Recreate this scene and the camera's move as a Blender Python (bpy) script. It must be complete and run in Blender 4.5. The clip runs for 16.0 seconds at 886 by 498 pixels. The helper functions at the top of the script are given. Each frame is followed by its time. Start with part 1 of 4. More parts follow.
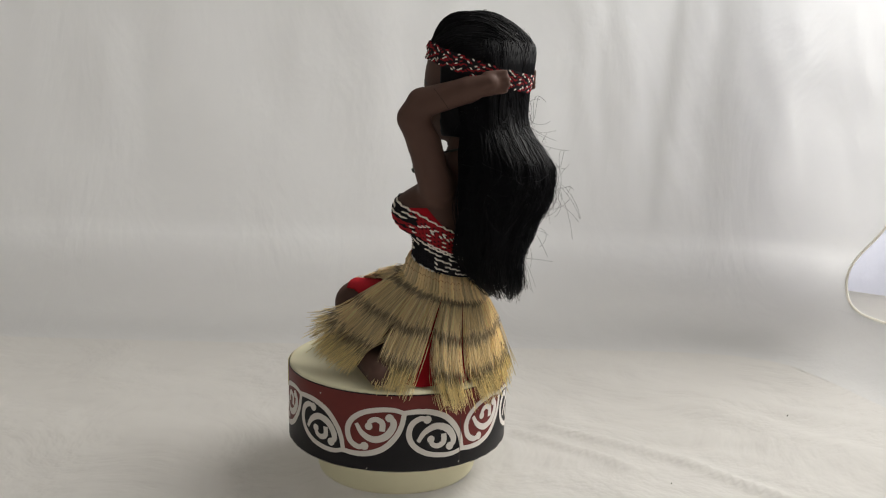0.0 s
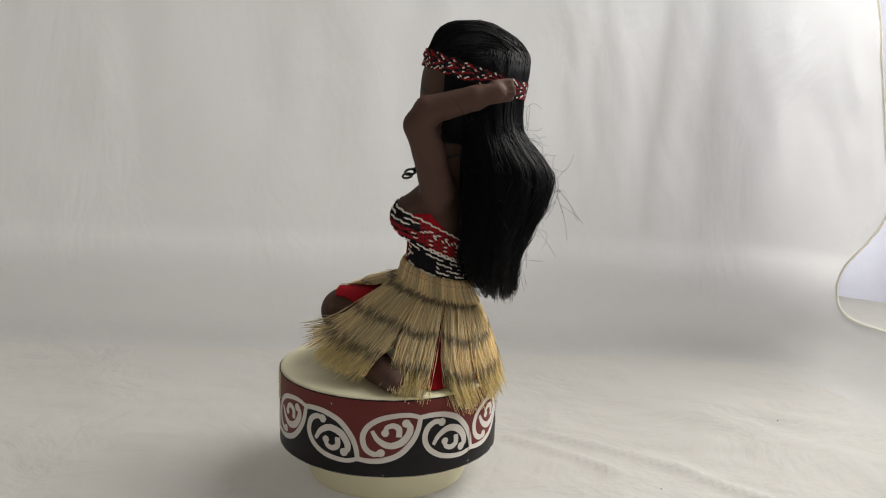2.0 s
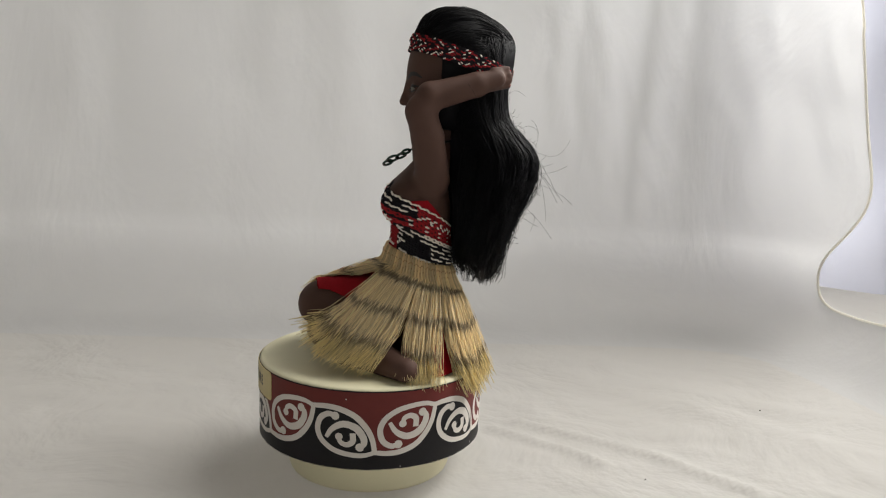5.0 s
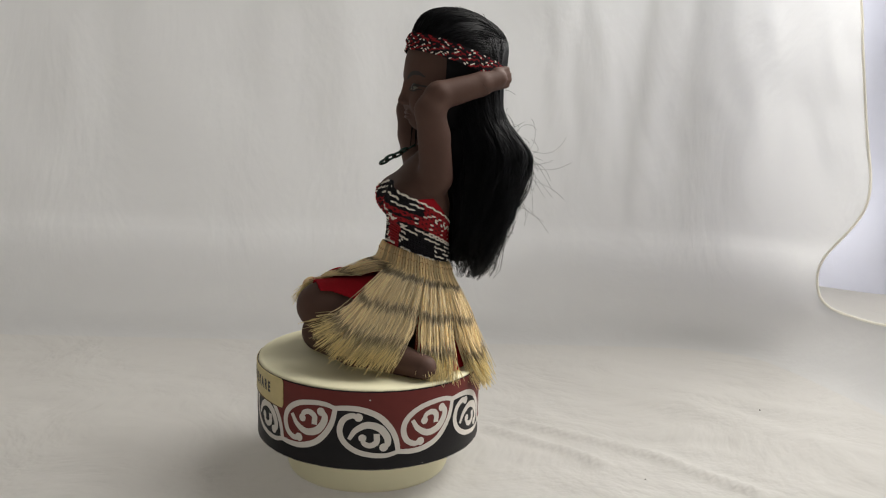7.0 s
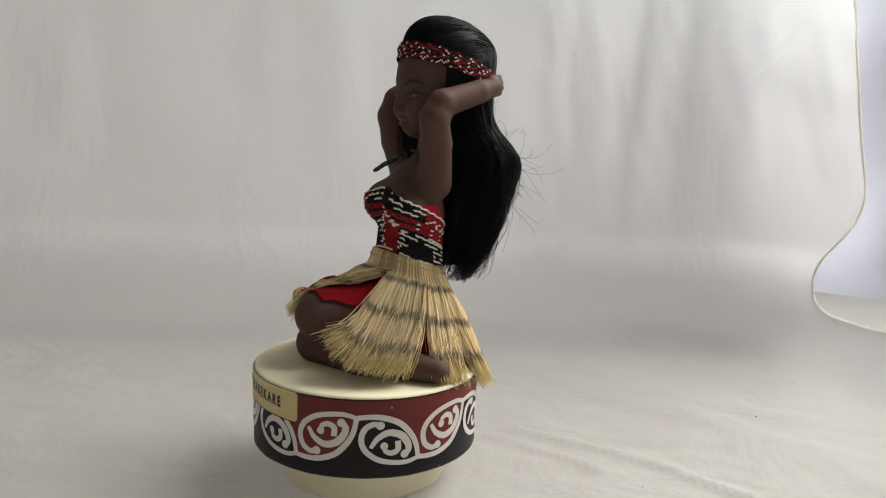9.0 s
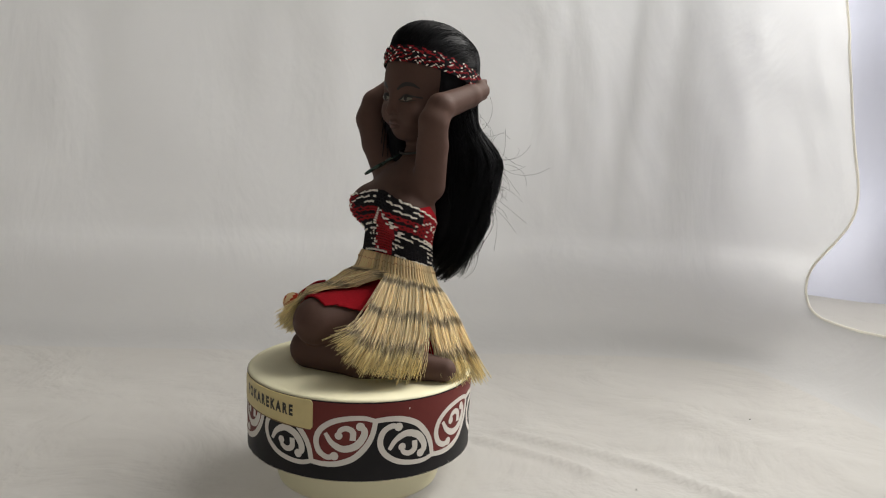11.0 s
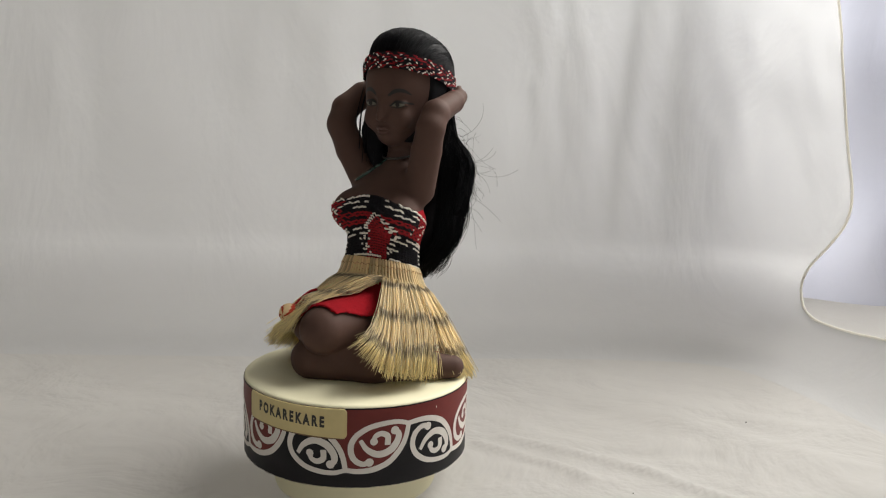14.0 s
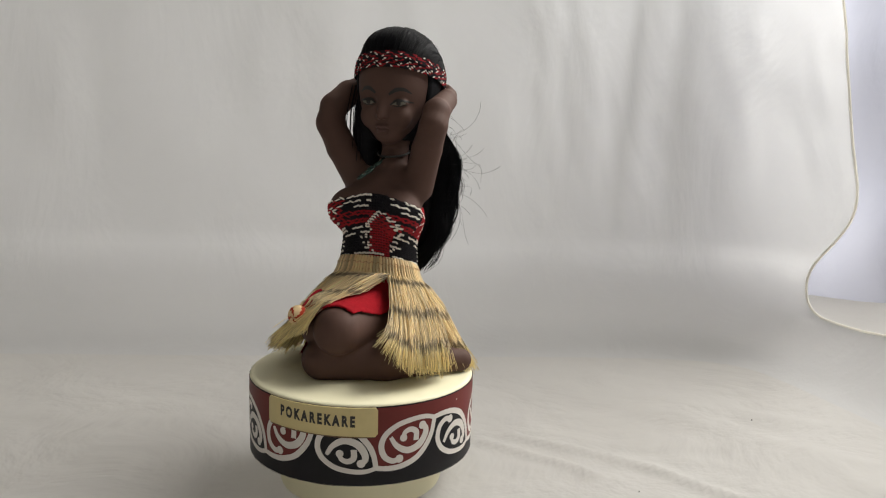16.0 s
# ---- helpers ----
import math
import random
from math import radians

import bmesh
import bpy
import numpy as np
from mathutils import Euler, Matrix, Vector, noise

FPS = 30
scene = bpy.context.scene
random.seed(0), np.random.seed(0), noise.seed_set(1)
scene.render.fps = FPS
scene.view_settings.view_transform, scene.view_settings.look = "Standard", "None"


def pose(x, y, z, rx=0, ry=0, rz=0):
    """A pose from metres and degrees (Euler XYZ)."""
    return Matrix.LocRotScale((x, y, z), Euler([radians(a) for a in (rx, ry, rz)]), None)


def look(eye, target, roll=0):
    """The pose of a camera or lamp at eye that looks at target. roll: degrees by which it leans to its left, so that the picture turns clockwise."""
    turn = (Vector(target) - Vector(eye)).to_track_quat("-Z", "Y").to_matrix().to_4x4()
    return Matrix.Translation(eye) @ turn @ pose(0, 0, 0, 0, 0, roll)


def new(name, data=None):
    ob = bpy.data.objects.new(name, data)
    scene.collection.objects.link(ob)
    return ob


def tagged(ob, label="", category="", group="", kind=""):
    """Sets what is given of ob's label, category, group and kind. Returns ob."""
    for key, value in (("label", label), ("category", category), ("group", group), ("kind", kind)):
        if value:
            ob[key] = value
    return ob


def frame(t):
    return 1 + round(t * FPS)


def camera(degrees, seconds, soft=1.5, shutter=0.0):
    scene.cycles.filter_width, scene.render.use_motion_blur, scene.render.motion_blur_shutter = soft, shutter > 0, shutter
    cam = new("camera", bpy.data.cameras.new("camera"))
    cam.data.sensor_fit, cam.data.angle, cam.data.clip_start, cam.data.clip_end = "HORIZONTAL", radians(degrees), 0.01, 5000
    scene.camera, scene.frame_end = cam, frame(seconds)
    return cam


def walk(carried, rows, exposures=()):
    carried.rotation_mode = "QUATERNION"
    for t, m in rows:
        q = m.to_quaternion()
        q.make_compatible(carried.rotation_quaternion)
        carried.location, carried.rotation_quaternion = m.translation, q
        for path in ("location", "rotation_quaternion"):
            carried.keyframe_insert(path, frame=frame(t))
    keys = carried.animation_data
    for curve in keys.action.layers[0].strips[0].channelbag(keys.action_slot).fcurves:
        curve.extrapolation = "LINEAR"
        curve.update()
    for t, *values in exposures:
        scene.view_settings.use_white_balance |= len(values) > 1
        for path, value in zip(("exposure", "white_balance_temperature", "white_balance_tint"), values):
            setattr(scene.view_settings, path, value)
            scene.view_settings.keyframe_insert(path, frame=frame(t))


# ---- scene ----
# seconds; eye x, y, z; pitch, yaw and roll of the hand-held camera; turn of the musical box
PATH = [
    (0, 0.0007, -0.3441, 0.1548, -9.49, -2.88, 1.76, -115.00),
    (0.5, 0.0003, -0.3438, 0.1552, -9.59, -3.04, 1.86, -112.01),
    (1, 0.0013, -0.3448, 0.1536, -9.06, -3.04, 1.69, -108.99),
    (1.5, 0.0016, -0.3440, 0.1532, -9.06, -3.24, 1.74, -105.67),
    (2, 0.0026, -0.3455, 0.1554, -9.12, -3.21, 1.85, -102.65),
    (2.5, 0.0023, -0.3443, 0.1555, -8.65, -3.38, 1.64, -99.72),
    (3, 0.0030, -0.3421, 0.1533, -9.41, -3.78, 1.73, -96.74),
    (3.5, 0.0030, -0.3433, 0.1538, -9.50, -3.95, 1.58, -94.90),
    (4, 0.0025, -0.3423, 0.1540, -9.62, -4.28, 1.82, -92.33),
    (6.5, 0.0006, -0.3377, 0.1535, -9.85, -4.87, 2.30, -77.53),
    (7, 0.0014, -0.3387, 0.1529, -9.69, -4.80, 2.13, -74.87),
    (7.5, 0.0014, -0.3387, 0.1529, -9.78, -4.87, 2.10, -71.92),
    (8, -0.0000, -0.3364, 0.1521, -9.68, -5.24, 2.37, -69.22),
    (8.5, 0.0000, -0.3372, 0.1525, -9.33, -5.29, 2.20, -66.48),
    (9, 0.0007, -0.3378, 0.1538, -9.34, -5.16, 2.12, -63.44),
    (11.5, 0.0013, -0.3384, 0.1536, -8.84, -5.61, 2.16, -49.21),
    (12, 0.0010, -0.3386, 0.1532, -8.50, -5.72, 2.08, -46.40),
    (12.5, 0.0009, -0.3384, 0.1531, -8.67, -5.75, 2.08, -43.51),
    (13, 0.0008, -0.3377, 0.1534, -8.97, -5.82, 2.20, -40.27),
    (13.5, 0.0014, -0.3379, 0.1529, -8.79, -5.78, 1.95, -37.37),
    (14, 0.0016, -0.3389, 0.1539, -8.71, -5.72, 1.85, -34.53),
    (14.5, 0.0020, -0.3390, 0.1537, -8.67, -5.62, 1.75, -31.51),
    (15, 0.0022, -0.3400, 0.1537, -8.73, -5.49, 1.64, -28.80),
    (15.5, 0.0014, -0.3393, 0.1539, -9.00, -5.46, 1.73, -26.13),
    (16, 0.0011, -0.3389, 0.1538, -8.81, -5.46, 1.60, -23.22),
]


def camera_pose(x, y, z, pitch, yaw, roll):
    p, w = radians(pitch), radians(yaw)
    way = Vector((-math.sin(w) * math.cos(p), math.cos(w) * math.cos(p), math.sin(p)))
    eye = Vector((x, y, z))
    return look(eye, eye + way, roll)


cam = camera(57.5, 16.0, soft=1.15)
walk(cam, [(r[0], camera_pose(*r[1:7])) for r in PATH], [(0.0, 0.16), (3.0, 0.12), (8.0, 0.10), (13.0, 0.06), (16.0, 0.06)])

# ---- light ----
world = bpy.data.worlds.new("sky")
scene.world = world
world.use_nodes = True
wn = world.node_tree.nodes
sky = wn.new("ShaderNodeTexSky")
sky.sky_type, sky.sun_disc = "NISHITA", False
sky.sun_elevation, sky.sun_rotation = radians(35), radians(60)
world.node_tree.links.new(sky.outputs["Color"], wn["Background"].inputs["Color"])
wn["Background"].inputs["Strength"].default_value = 0.1


def area_lamp(name, eye, target, w, h, power, colour):
    data = bpy.data.lights.new(name, "AREA")
    data.shape, data.size, data.size_y, data.energy, data.color = "RECTANGLE", w, h, power, colour
    ob = new(name, data)
    ob.matrix_world = look(eye, target)
    return ob


# daylight standing in the openings of the window beside the table and the window behind the hung sheet
area_lamp("window_light", (1.17, 0.27, 1.45), (0.0, 0.03, 0.05), 1.15, 1.25, 49.0, (1.0, 0.972, 0.90))
area_lamp("back_window_light", (0.98, 0.83, 0.86), (0.34, 0.2, 0.2), 0.3, 0.7, 13.0, (0.99, 0.99, 0.96))


# ---- materials ----
def material(name, colour, rough=0.6, metal=0.0, vary=0.12, scale=200.0, bump=0.0, bump_scale=600.0, sheen=0.0, spec=0.5):
    """A principled material whose colour drifts at two scales, with fine relief."""
    m = bpy.data.materials.new(name)
    m.use_nodes = True
    n, l = m.node_tree.nodes, m.node_tree.links
    b = n["Principled BSDF"]
    b.inputs["Roughness"].default_value, b.inputs["Metallic"].default_value = rough, metal
    b.inputs["Specular IOR Level"].default_value = spec
    if sheen:
        b.inputs["Sheen Weight"].default_value = sheen
    co = n.new("ShaderNodeTexCoord")
    big, small = n.new("ShaderNodeTexNoise"), n.new("ShaderNodeTexNoise")
    big.inputs["Scale"].default_value, small.inputs["Scale"].default_value = scale * 0.15, scale
    big.inputs["Detail"].default_value = small.inputs["Detail"].default_value = 4
    mix = n.new("ShaderNodeMath")
    mix.operation = "ADD"
    ramp = n.new("ShaderNodeValToRGB")
    ramp.color_ramp.elements[0].position, ramp.color_ramp.elements[1].position = 0.3, 0.7
    half = n.new("ShaderNodeMath")
    half.operation = "MULTIPLY"
    half.inputs[1].default_value = 0.5
    for t in (big, small):
        l.new(co.outputs["Object"], t.inputs["Vector"])
    l.new(big.outputs["Fac"], mix.inputs[0])
    l.new(small.outputs["Fac"], mix.inputs[1])
    l.new(mix.outputs[0], half.inputs[0])
    l.new(half.outputs[0], ramp.inputs[0])
    c = Vector(colour)
    ramp.color_ramp.elements[0].color = (*(c * (1 - vary)), 1)
    ramp.color_ramp.elements[1].color = (*(c * (1 + vary)), 1)
    l.new(ramp.outputs[0], b.inputs["Base Color"])
    if bump:
        bn, bt = n.new("ShaderNodeBump"), n.new("ShaderNodeTexNoise")
        bt.inputs["Scale"].default_value, bt.inputs["Detail"].default_value = bump_scale, 3
        bn.inputs["Strength"].default_value, bn.inputs["Distance"].default_value = bump, 0.0006
        l.new(co.outputs["Object"], bt.inputs["Vector"])
        l.new(bt.outputs["Fac"], bn.inputs["Height"])
        l.new(bn.outputs[0], b.inputs["Normal"])
    return m


def cloth_material(name, colour, crumple=0.28, through_it=0.42):
    """Thin white cotton: soft creases at two scales, a fine weave, and a little light through it."""
    m = material(name, colour, 0.85, vary=0.03, scale=60, spec=0.2)
    n, l = m.node_tree.nodes, m.node_tree.links
    b = n["Principled BSDF"]
    co = n.new("ShaderNodeTexCoord")
    soft, weave, mp = n.new("ShaderNodeTexNoise"), n.new("ShaderNodeTexNoise"), n.new("ShaderNodeMapping")
    soft.inputs["Scale"].default_value, soft.inputs["Detail"].default_value = 14, 5
    soft.inputs["Distortion"].default_value = 0.6
    weave.inputs["Scale"].default_value = 1800
    b1, b2 = n.new("ShaderNodeBump"), n.new("ShaderNodeBump")
    b1.inputs["Strength"].default_value, b1.inputs["Distance"].default_value = crumple, 0.016
    b2.inputs["Strength"].default_value, b2.inputs["Distance"].default_value = 0.1, 0.0003
    l.new(co.outputs["Object"], mp.inputs["Vector"])
    mp.inputs["Scale"].default_value = (1, 1, 0.45)
    l.new(mp.outputs[0], soft.inputs["Vector"])
    l.new(co.outputs["Object"], weave.inputs["Vector"])
    l.new(soft.outputs["Fac"], b1.inputs["Height"])
    l.new(weave.outputs["Fac"], b2.inputs["Height"])
    l.new(b1.outputs[0], b2.inputs["Normal"])
    l.new(b2.outputs[0], b.inputs["Normal"])
    thin, blend = n.new("ShaderNodeBsdfTranslucent"), n.new("ShaderNodeMixShader")
    thin.inputs["Color"].default_value = (*colour, 1)
    l.new(b2.outputs[0], thin.inputs["Normal"])
    blend.inputs[0].default_value = through_it
    l.new(b.outputs[0], blend.inputs[1])
    l.new(thin.outputs[0], blend.inputs[2])
    l.new(blend.outputs[0], n["Material Output"].inputs["Surface"])
    return m


def attribute_bands(m, name, stops):
    """Colour along a strand, by the value stored on its vertices, darkened or lightened strand by strand."""
    n, l = m.node_tree.nodes, m.node_tree.links
    at, ramp, geo = n.new("ShaderNodeAttribute"), n.new("ShaderNodeValToRGB"), n.new("ShaderNodeNewGeometry")
    at.attribute_name = name
    e = ramp.color_ramp.elements
    while len(e) < len(stops):
        e.new(0.5)
    for el, (p, c) in zip(e, stops):
        el.position, el.color = p, (*c, 1)
    hsv, mr = n.new("ShaderNodeHueSaturation"), n.new("ShaderNodeMapRange")
    mr.inputs["To Min"].default_value, mr.inputs["To Max"].default_value = 0.68, 1.28
    l.new(at.outputs["Fac"], ramp.inputs[0])
    l.new(geo.outputs["Random Per Island"], mr.inputs["Value"])
    l.new(mr.outputs[0], hsv.inputs["Value"])
    l.new(ramp.outputs[0], hsv.inputs["Color"])
    l.new(hsv.outputs[0], n["Principled BSDF"].inputs["Base Color"])
    thin, blend = n.new("ShaderNodeBsdfTranslucent"), n.new("ShaderNodeMixShader")
    l.new(hsv.outputs[0], thin.inputs["Color"])
    blend.inputs[0].default_value = 0.35
    l.new(n["Principled BSDF"].outputs[0], blend.inputs[1])
    l.new(thin.outputs[0], blend.inputs[2])
    l.new(blend.outputs[0], n["Material Output"].inputs["Surface"])


WHITE_CLOTH = cloth_material("white_cotton", (0.71, 0.71, 0.716), 0.2, 0.62)
FLOOR_CLOTH = cloth_material("white_cotton_laid", (0.72, 0.706, 0.692), 0.46, 0.62)
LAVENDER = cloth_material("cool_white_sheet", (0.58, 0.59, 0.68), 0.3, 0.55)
HEM = cloth_material("cream_hem", (0.92, 0.90, 0.84), 0.1, 0.6)
PLASTER = material("room_paint", (0.54, 0.53, 0.51), 0.9, vary=0.04, scale=20)
SKIN = material("brown_vinyl", (0.086, 0.047, 0.037), 0.66, vary=0.08, scale=120, bump=0.08, bump_scale=900, spec=0.18)
HAIR = material("black_nylon_hair", (0.005, 0.005, 0.0065), 0.58, vary=0.4, scale=400, spec=0.10)
BROW = material("painted_dark_brown", (0.012, 0.009, 0.008), 0.6)
EYE = material("painted_eye", (0.13, 0.12, 0.09), 0.3)
LIP = material("painted_lip", (0.085, 0.036, 0.03), 0.5)
CREAM = material("cream_plastic", (0.74, 0.70, 0.50), 0.68, vary=0.04, scale=90, bump=0.05, bump_scale=500)
RED_PRINT = material("maroon_print", (0.135, 0.024, 0.021), 0.5, vary=0.08, scale=300, spec=0.2)
BLACK_PRINT = material("black_print", (0.009, 0.008, 0.010), 0.5, vary=0.2, scale=300, spec=0.2)
WHITE_PRINT = material("white_print", (0.62, 0.58, 0.54), 0.45, vary=0.05, scale=300)
LABEL = material("cream_label", (0.56, 0.46, 0.22), 0.5, vary=0.08, scale=250)
BROWN_EDGE = material("browned_paper_edge", (0.13, 0.075, 0.035), 0.7, vary=0.4, scale=900)
POI_CREAM = material("cream_yarn", (0.70, 0.52, 0.30), 0.8, vary=0.15, scale=700, spec=0.1)
POI_RED = material("orange_red_yarn", (0.36, 0.04, 0.02), 0.8, vary=0.2, scale=700, spec=0.1)
INK = material("black_ink", (0.02, 0.017, 0.015), 0.5)
EDGE = material("dark_worn_edge", (0.05, 0.03, 0.025), 0.7)
RED_FELT = material("red_felt", (0.30, 0.009, 0.016), 0.95, vary=0.15, scale=900, bump=0.4, bump_scale=1500, spec=0.1)
YARN_RED = material("red_yarn", (0.30, 0.018, 0.025), 0.85, vary=0.25, scale=700, spec=0.1)
YARN_BLACK = material("black_yarn", (0.014, 0.013, 0.016), 0.85, vary=0.3, scale=700, spec=0.1)
YARN_WHITE = material("white_yarn", (0.76, 0.71, 0.64), 0.85, vary=0.15, scale=700, spec=0.1)
GREEN = material("dark_green_stone", (0.012, 0.035, 0.026), 0.25, vary=0.3, scale=400)
LINT = material("dark_lint", (0.03, 0.025, 0.025), 0.9)
GRASS = material("dyed_fibre", (0.6, 0.45, 0.22), 0.4)
PALE, DARK = (0.95, 0.81, 0.52), (0.34, 0.27, 0.175)
attribute_bands(GRASS, "along", [
    (0.0, (0.84, 0.65, 0.36)), (0.205, (0.90, 0.74, 0.43)), (0.235, DARK), (0.265, DARK), (0.30, PALE), (0.515, PALE),
    (0.54, DARK), (0.565, DARK), (0.60, PALE), (0.77, PALE), (0.80, (0.31, 0.245, 0.155)), (0.825, (0.31, 0.245, 0.155)), (0.87, (0.92, 0.78, 0.42)), (1.0, (0.93, 0.80, 0.44))])


# ---- mesh helpers ----
def mesh(name, verts, faces, mats, index=None, smooth=True):
    me = bpy.data.meshes.new(name)
    me.from_pydata([tuple(map(float, v)) for v in verts], [], [tuple(map(int, q)) for q in faces])
    for m in mats:
        me.materials.append(m)
    if index is not None:
        me.polygons.foreach_set("material_index", [int(i) for i in index])
    me.polygons.foreach_set("use_smooth", [smooth] * len(me.polygons))
    me.update()
    return me


def part(name, me, parent=None, label=""):
    ob = new(name, me)
    ob.parent = parent
    return tagged(ob, label)


class Heap:
    """Vertices, faces, material numbers and one value a vertex, gathered for one mesh."""

    def __init__(self):
        self.v, self.f, self.m, self.a = [], [], [], []

    def add(self, v, f, m=0, a=None):
        n = len(self.v)
        self.v += [tuple(p) for p in v]
        self.f += [tuple(i + n for i in q) for q in f]
        self.m += [m] * len(f) if isinstance(m, int) else list(m)
        self.a += list(a) if a is not None else [0.0] * len(v)

    def made(self, name, mats, smooth=True, attribute=""):
        me = mesh(name, self.v, self.f, mats, self.m, smooth)
        if attribute:
            me.attributes.new(attribute, "FLOAT", "POINT").data.foreach_set("value", self.a)
        return me


def tube(points, radii, sides=6, closed=False):
    """A tube along points."""
    P = np.array(points, float)
    n = len(P)
    r = np.full(n, radii) if np.isscalar(radii) else np.array(radii)
    D = np.gradient(P, axis=0) if not closed else np.roll(P, -1, 0) - np.roll(P, 1, 0)
    D /= np.linalg.norm(D, axis=1)[:, None] + 1e-12
    u = np.cross(D[0], (0.3, 0.5, 0.81))
    v, f = [], []
    for i in range(n):
        u = u - D[i] * (u @ D[i])
        u /= np.linalg.norm(u) + 1e-12
        w = np.cross(D[i], u)
        for k in range(sides):
            a = 2 * math.pi * k / sides
            v.append(P[i] + r[i] * (u * math.cos(a) + w * math.sin(a)))
    for i in range(n if closed else n - 1):
        for k in range(sides):
            j, k2 = (i + 1) % n, (k + 1) % sides
            f.append((i * sides + k, i * sides + k2, j * sides + k2, j * sides + k))
    if not closed:
        f += [tuple(range(sides))[::-1], tuple(range((n - 1) * sides, n * sides))]
    return v, f


def spline(points, n=8, closed=False):
    """A smooth curve through points."""
    B = np.array(points, float)
    P = np.vstack([B[-1], B, B[:2]]) if closed else np.vstack([2 * B[0] - B[1], B, 2 * B[-1] - B[-2]])
    out = []
    for i in range(1, len(P) - 2):
        a, b, c, d = P[i - 1:i + 3]
        for k in range(n):
            t = k / n
            out.append(0.5 * (2 * b + (c - a) * t + (2 * a - 5 * b + 4 * c - d) * t * t + (3 * b - a - 3 * c + d) * t ** 3))
    if not closed:
        out.append(B[-1])
    return np.array(out)


def lathe(profile, n=128):
    """A turned body from (radius, height) points, closed on the axis where the radius is 0."""
    v, f = [], []
    for r, z in profile:
        for k in range(n):
            a = 2 * math.pi * k / n
            v.append((r * math.cos(a), r * math.sin(a), z))
    for i in range(len(profile) - 1):
        for k in range(n):
            k2 = (k + 1) % n
            f.append((i * n + k, i * n + k2, (i + 1) * n + k2, (i + 1) * n + k))
    return v, f


def surface(field, lo, hi, step):
    """The zero surface of a distance field over a box, by surface nets."""
    ax = [np.arange(a, b + step, step) for a, b in zip(lo, hi)]
    X, Y, Z = np.meshgrid(*ax, indexing="ij")
    F = field(np.stack([X, Y, Z], -1))
    n = np.array(F.shape) - 1
    total, count = np.zeros((*n, 3)), np.zeros(tuple(n))
    corner = [(i, j, k) for i in (0, 1) for j in (0, 1) for k in (0, 1)]
    part_of = {c: F[c[0]:c[0] + n[0], c[1]:c[1] + n[1], c[2]:c[2] + n[2]] for c in corner}
    for a in corner:
        for d in range(3):
            if a[d]:
                continue
            b = tuple(1 if q == d else a[q] for q in range(3))
            fa, fb = part_of[a], part_of[b]
            cut = (fa < 0) != (fb < 0)
            t = np.where(cut, fa / np.where(fa == fb, 1, fa - fb), 0)
            count += cut
            for q in range(3):
                total[..., q] += cut * (a[q] + (t if q == d else 0))
    used = count > 0
    number = np.full(tuple(n), -1)
    number[used] = np.arange(used.sum())
    cell = np.argwhere(used)
    verts = np.array(lo) + (cell + total[used] / count[used][:, None]) * step
    faces = []
    for d in range(3):
        e, g = [q for q in range(3) if q != d]
        s0, s1 = [slice(1, -1)] * 3, [slice(1, -1)] * 3
        s0[d], s1[d] = slice(0, -1), slice(1, None)
        fa, fb = F[tuple(s0)], F[tuple(s1)]
        for flip, cut in ((False, (fa < 0) & (fb >= 0)), (True, (fa >= 0) & (fb < 0))):
            at = np.argwhere(cut)
            at[:, e] += 1
            at[:, g] += 1
            q = []
            for de, dg in ((-1, -1), (0, -1), (0, 0), (-1, 0)):
                c = at.copy()
                c[:, e] += de
                c[:, g] += dg
                q.append(number[c[:, 0], c[:, 1], c[:, 2]])
            q = np.stack(q, 1)
            if flip != (d == 1):
                q = q[:, ::-1]
            faces.append(q)
    return verts, np.vstack(faces)


def smin(a, b, k):
    h = np.clip(0.5 + 0.5 * (b - a) / k, 0, 1)
    return b + (a - b) * h - k * h * (1 - h)


def ball(p, c, r):
    """Distance to an ellipsoid, good near its surface."""
    q = (p - np.array(c)) / np.array(r)
    k = np.sqrt((q ** 2).sum(-1)) + 1e-9
    g = np.sqrt(((q / np.array(r)) ** 2).sum(-1)) + 1e-9
    return k * (k - 1) / g


def limb(p, a, b, ra, rb):
    a, b = np.array(a, float), np.array(b, float)
    t = np.clip(((p - a) @ (b - a)) / ((b - a) @ (b - a)), 0, 1)
    return np.sqrt(((p - a - t[..., None] * (b - a)) ** 2).sum(-1)) - (ra + (rb - ra) * t)


MM = 0.001


# ---- the cloth sweep and the room ----
BASE = spline([(-0.9, 0.27), (-0.55, 0.252), (-0.24, 0.238), (0, 0.232), (0.12, 0.230), (0.19, 0.2275), (0.238, 0.2195), (0.272, 0.203), (0.297, 0.176),
               (0.310, 0.142), (0.318, 0.105), (0.326, 0.06), (0.331, 0), (0.336, -0.1), (0.34, -0.3)], 24)
BASE_AT = np.concatenate([[0], np.cumsum(np.linalg.norm(np.diff(BASE, axis=0), axis=1))])
HEM_LINE = [(0.0300, 1.255), (0.0303, 1.2370), (0.032, 1.2240), (0.038, 1.2147), (0.051, 1.2102), (0.065, 1.2132), (0.084, 1.2237), (0.100, 1.2297), (0.119, 1.2282),
            (0.153, 1.2192), (0.211, 1.2086), (0.250, 1.2025), (0.5, 1.168)]
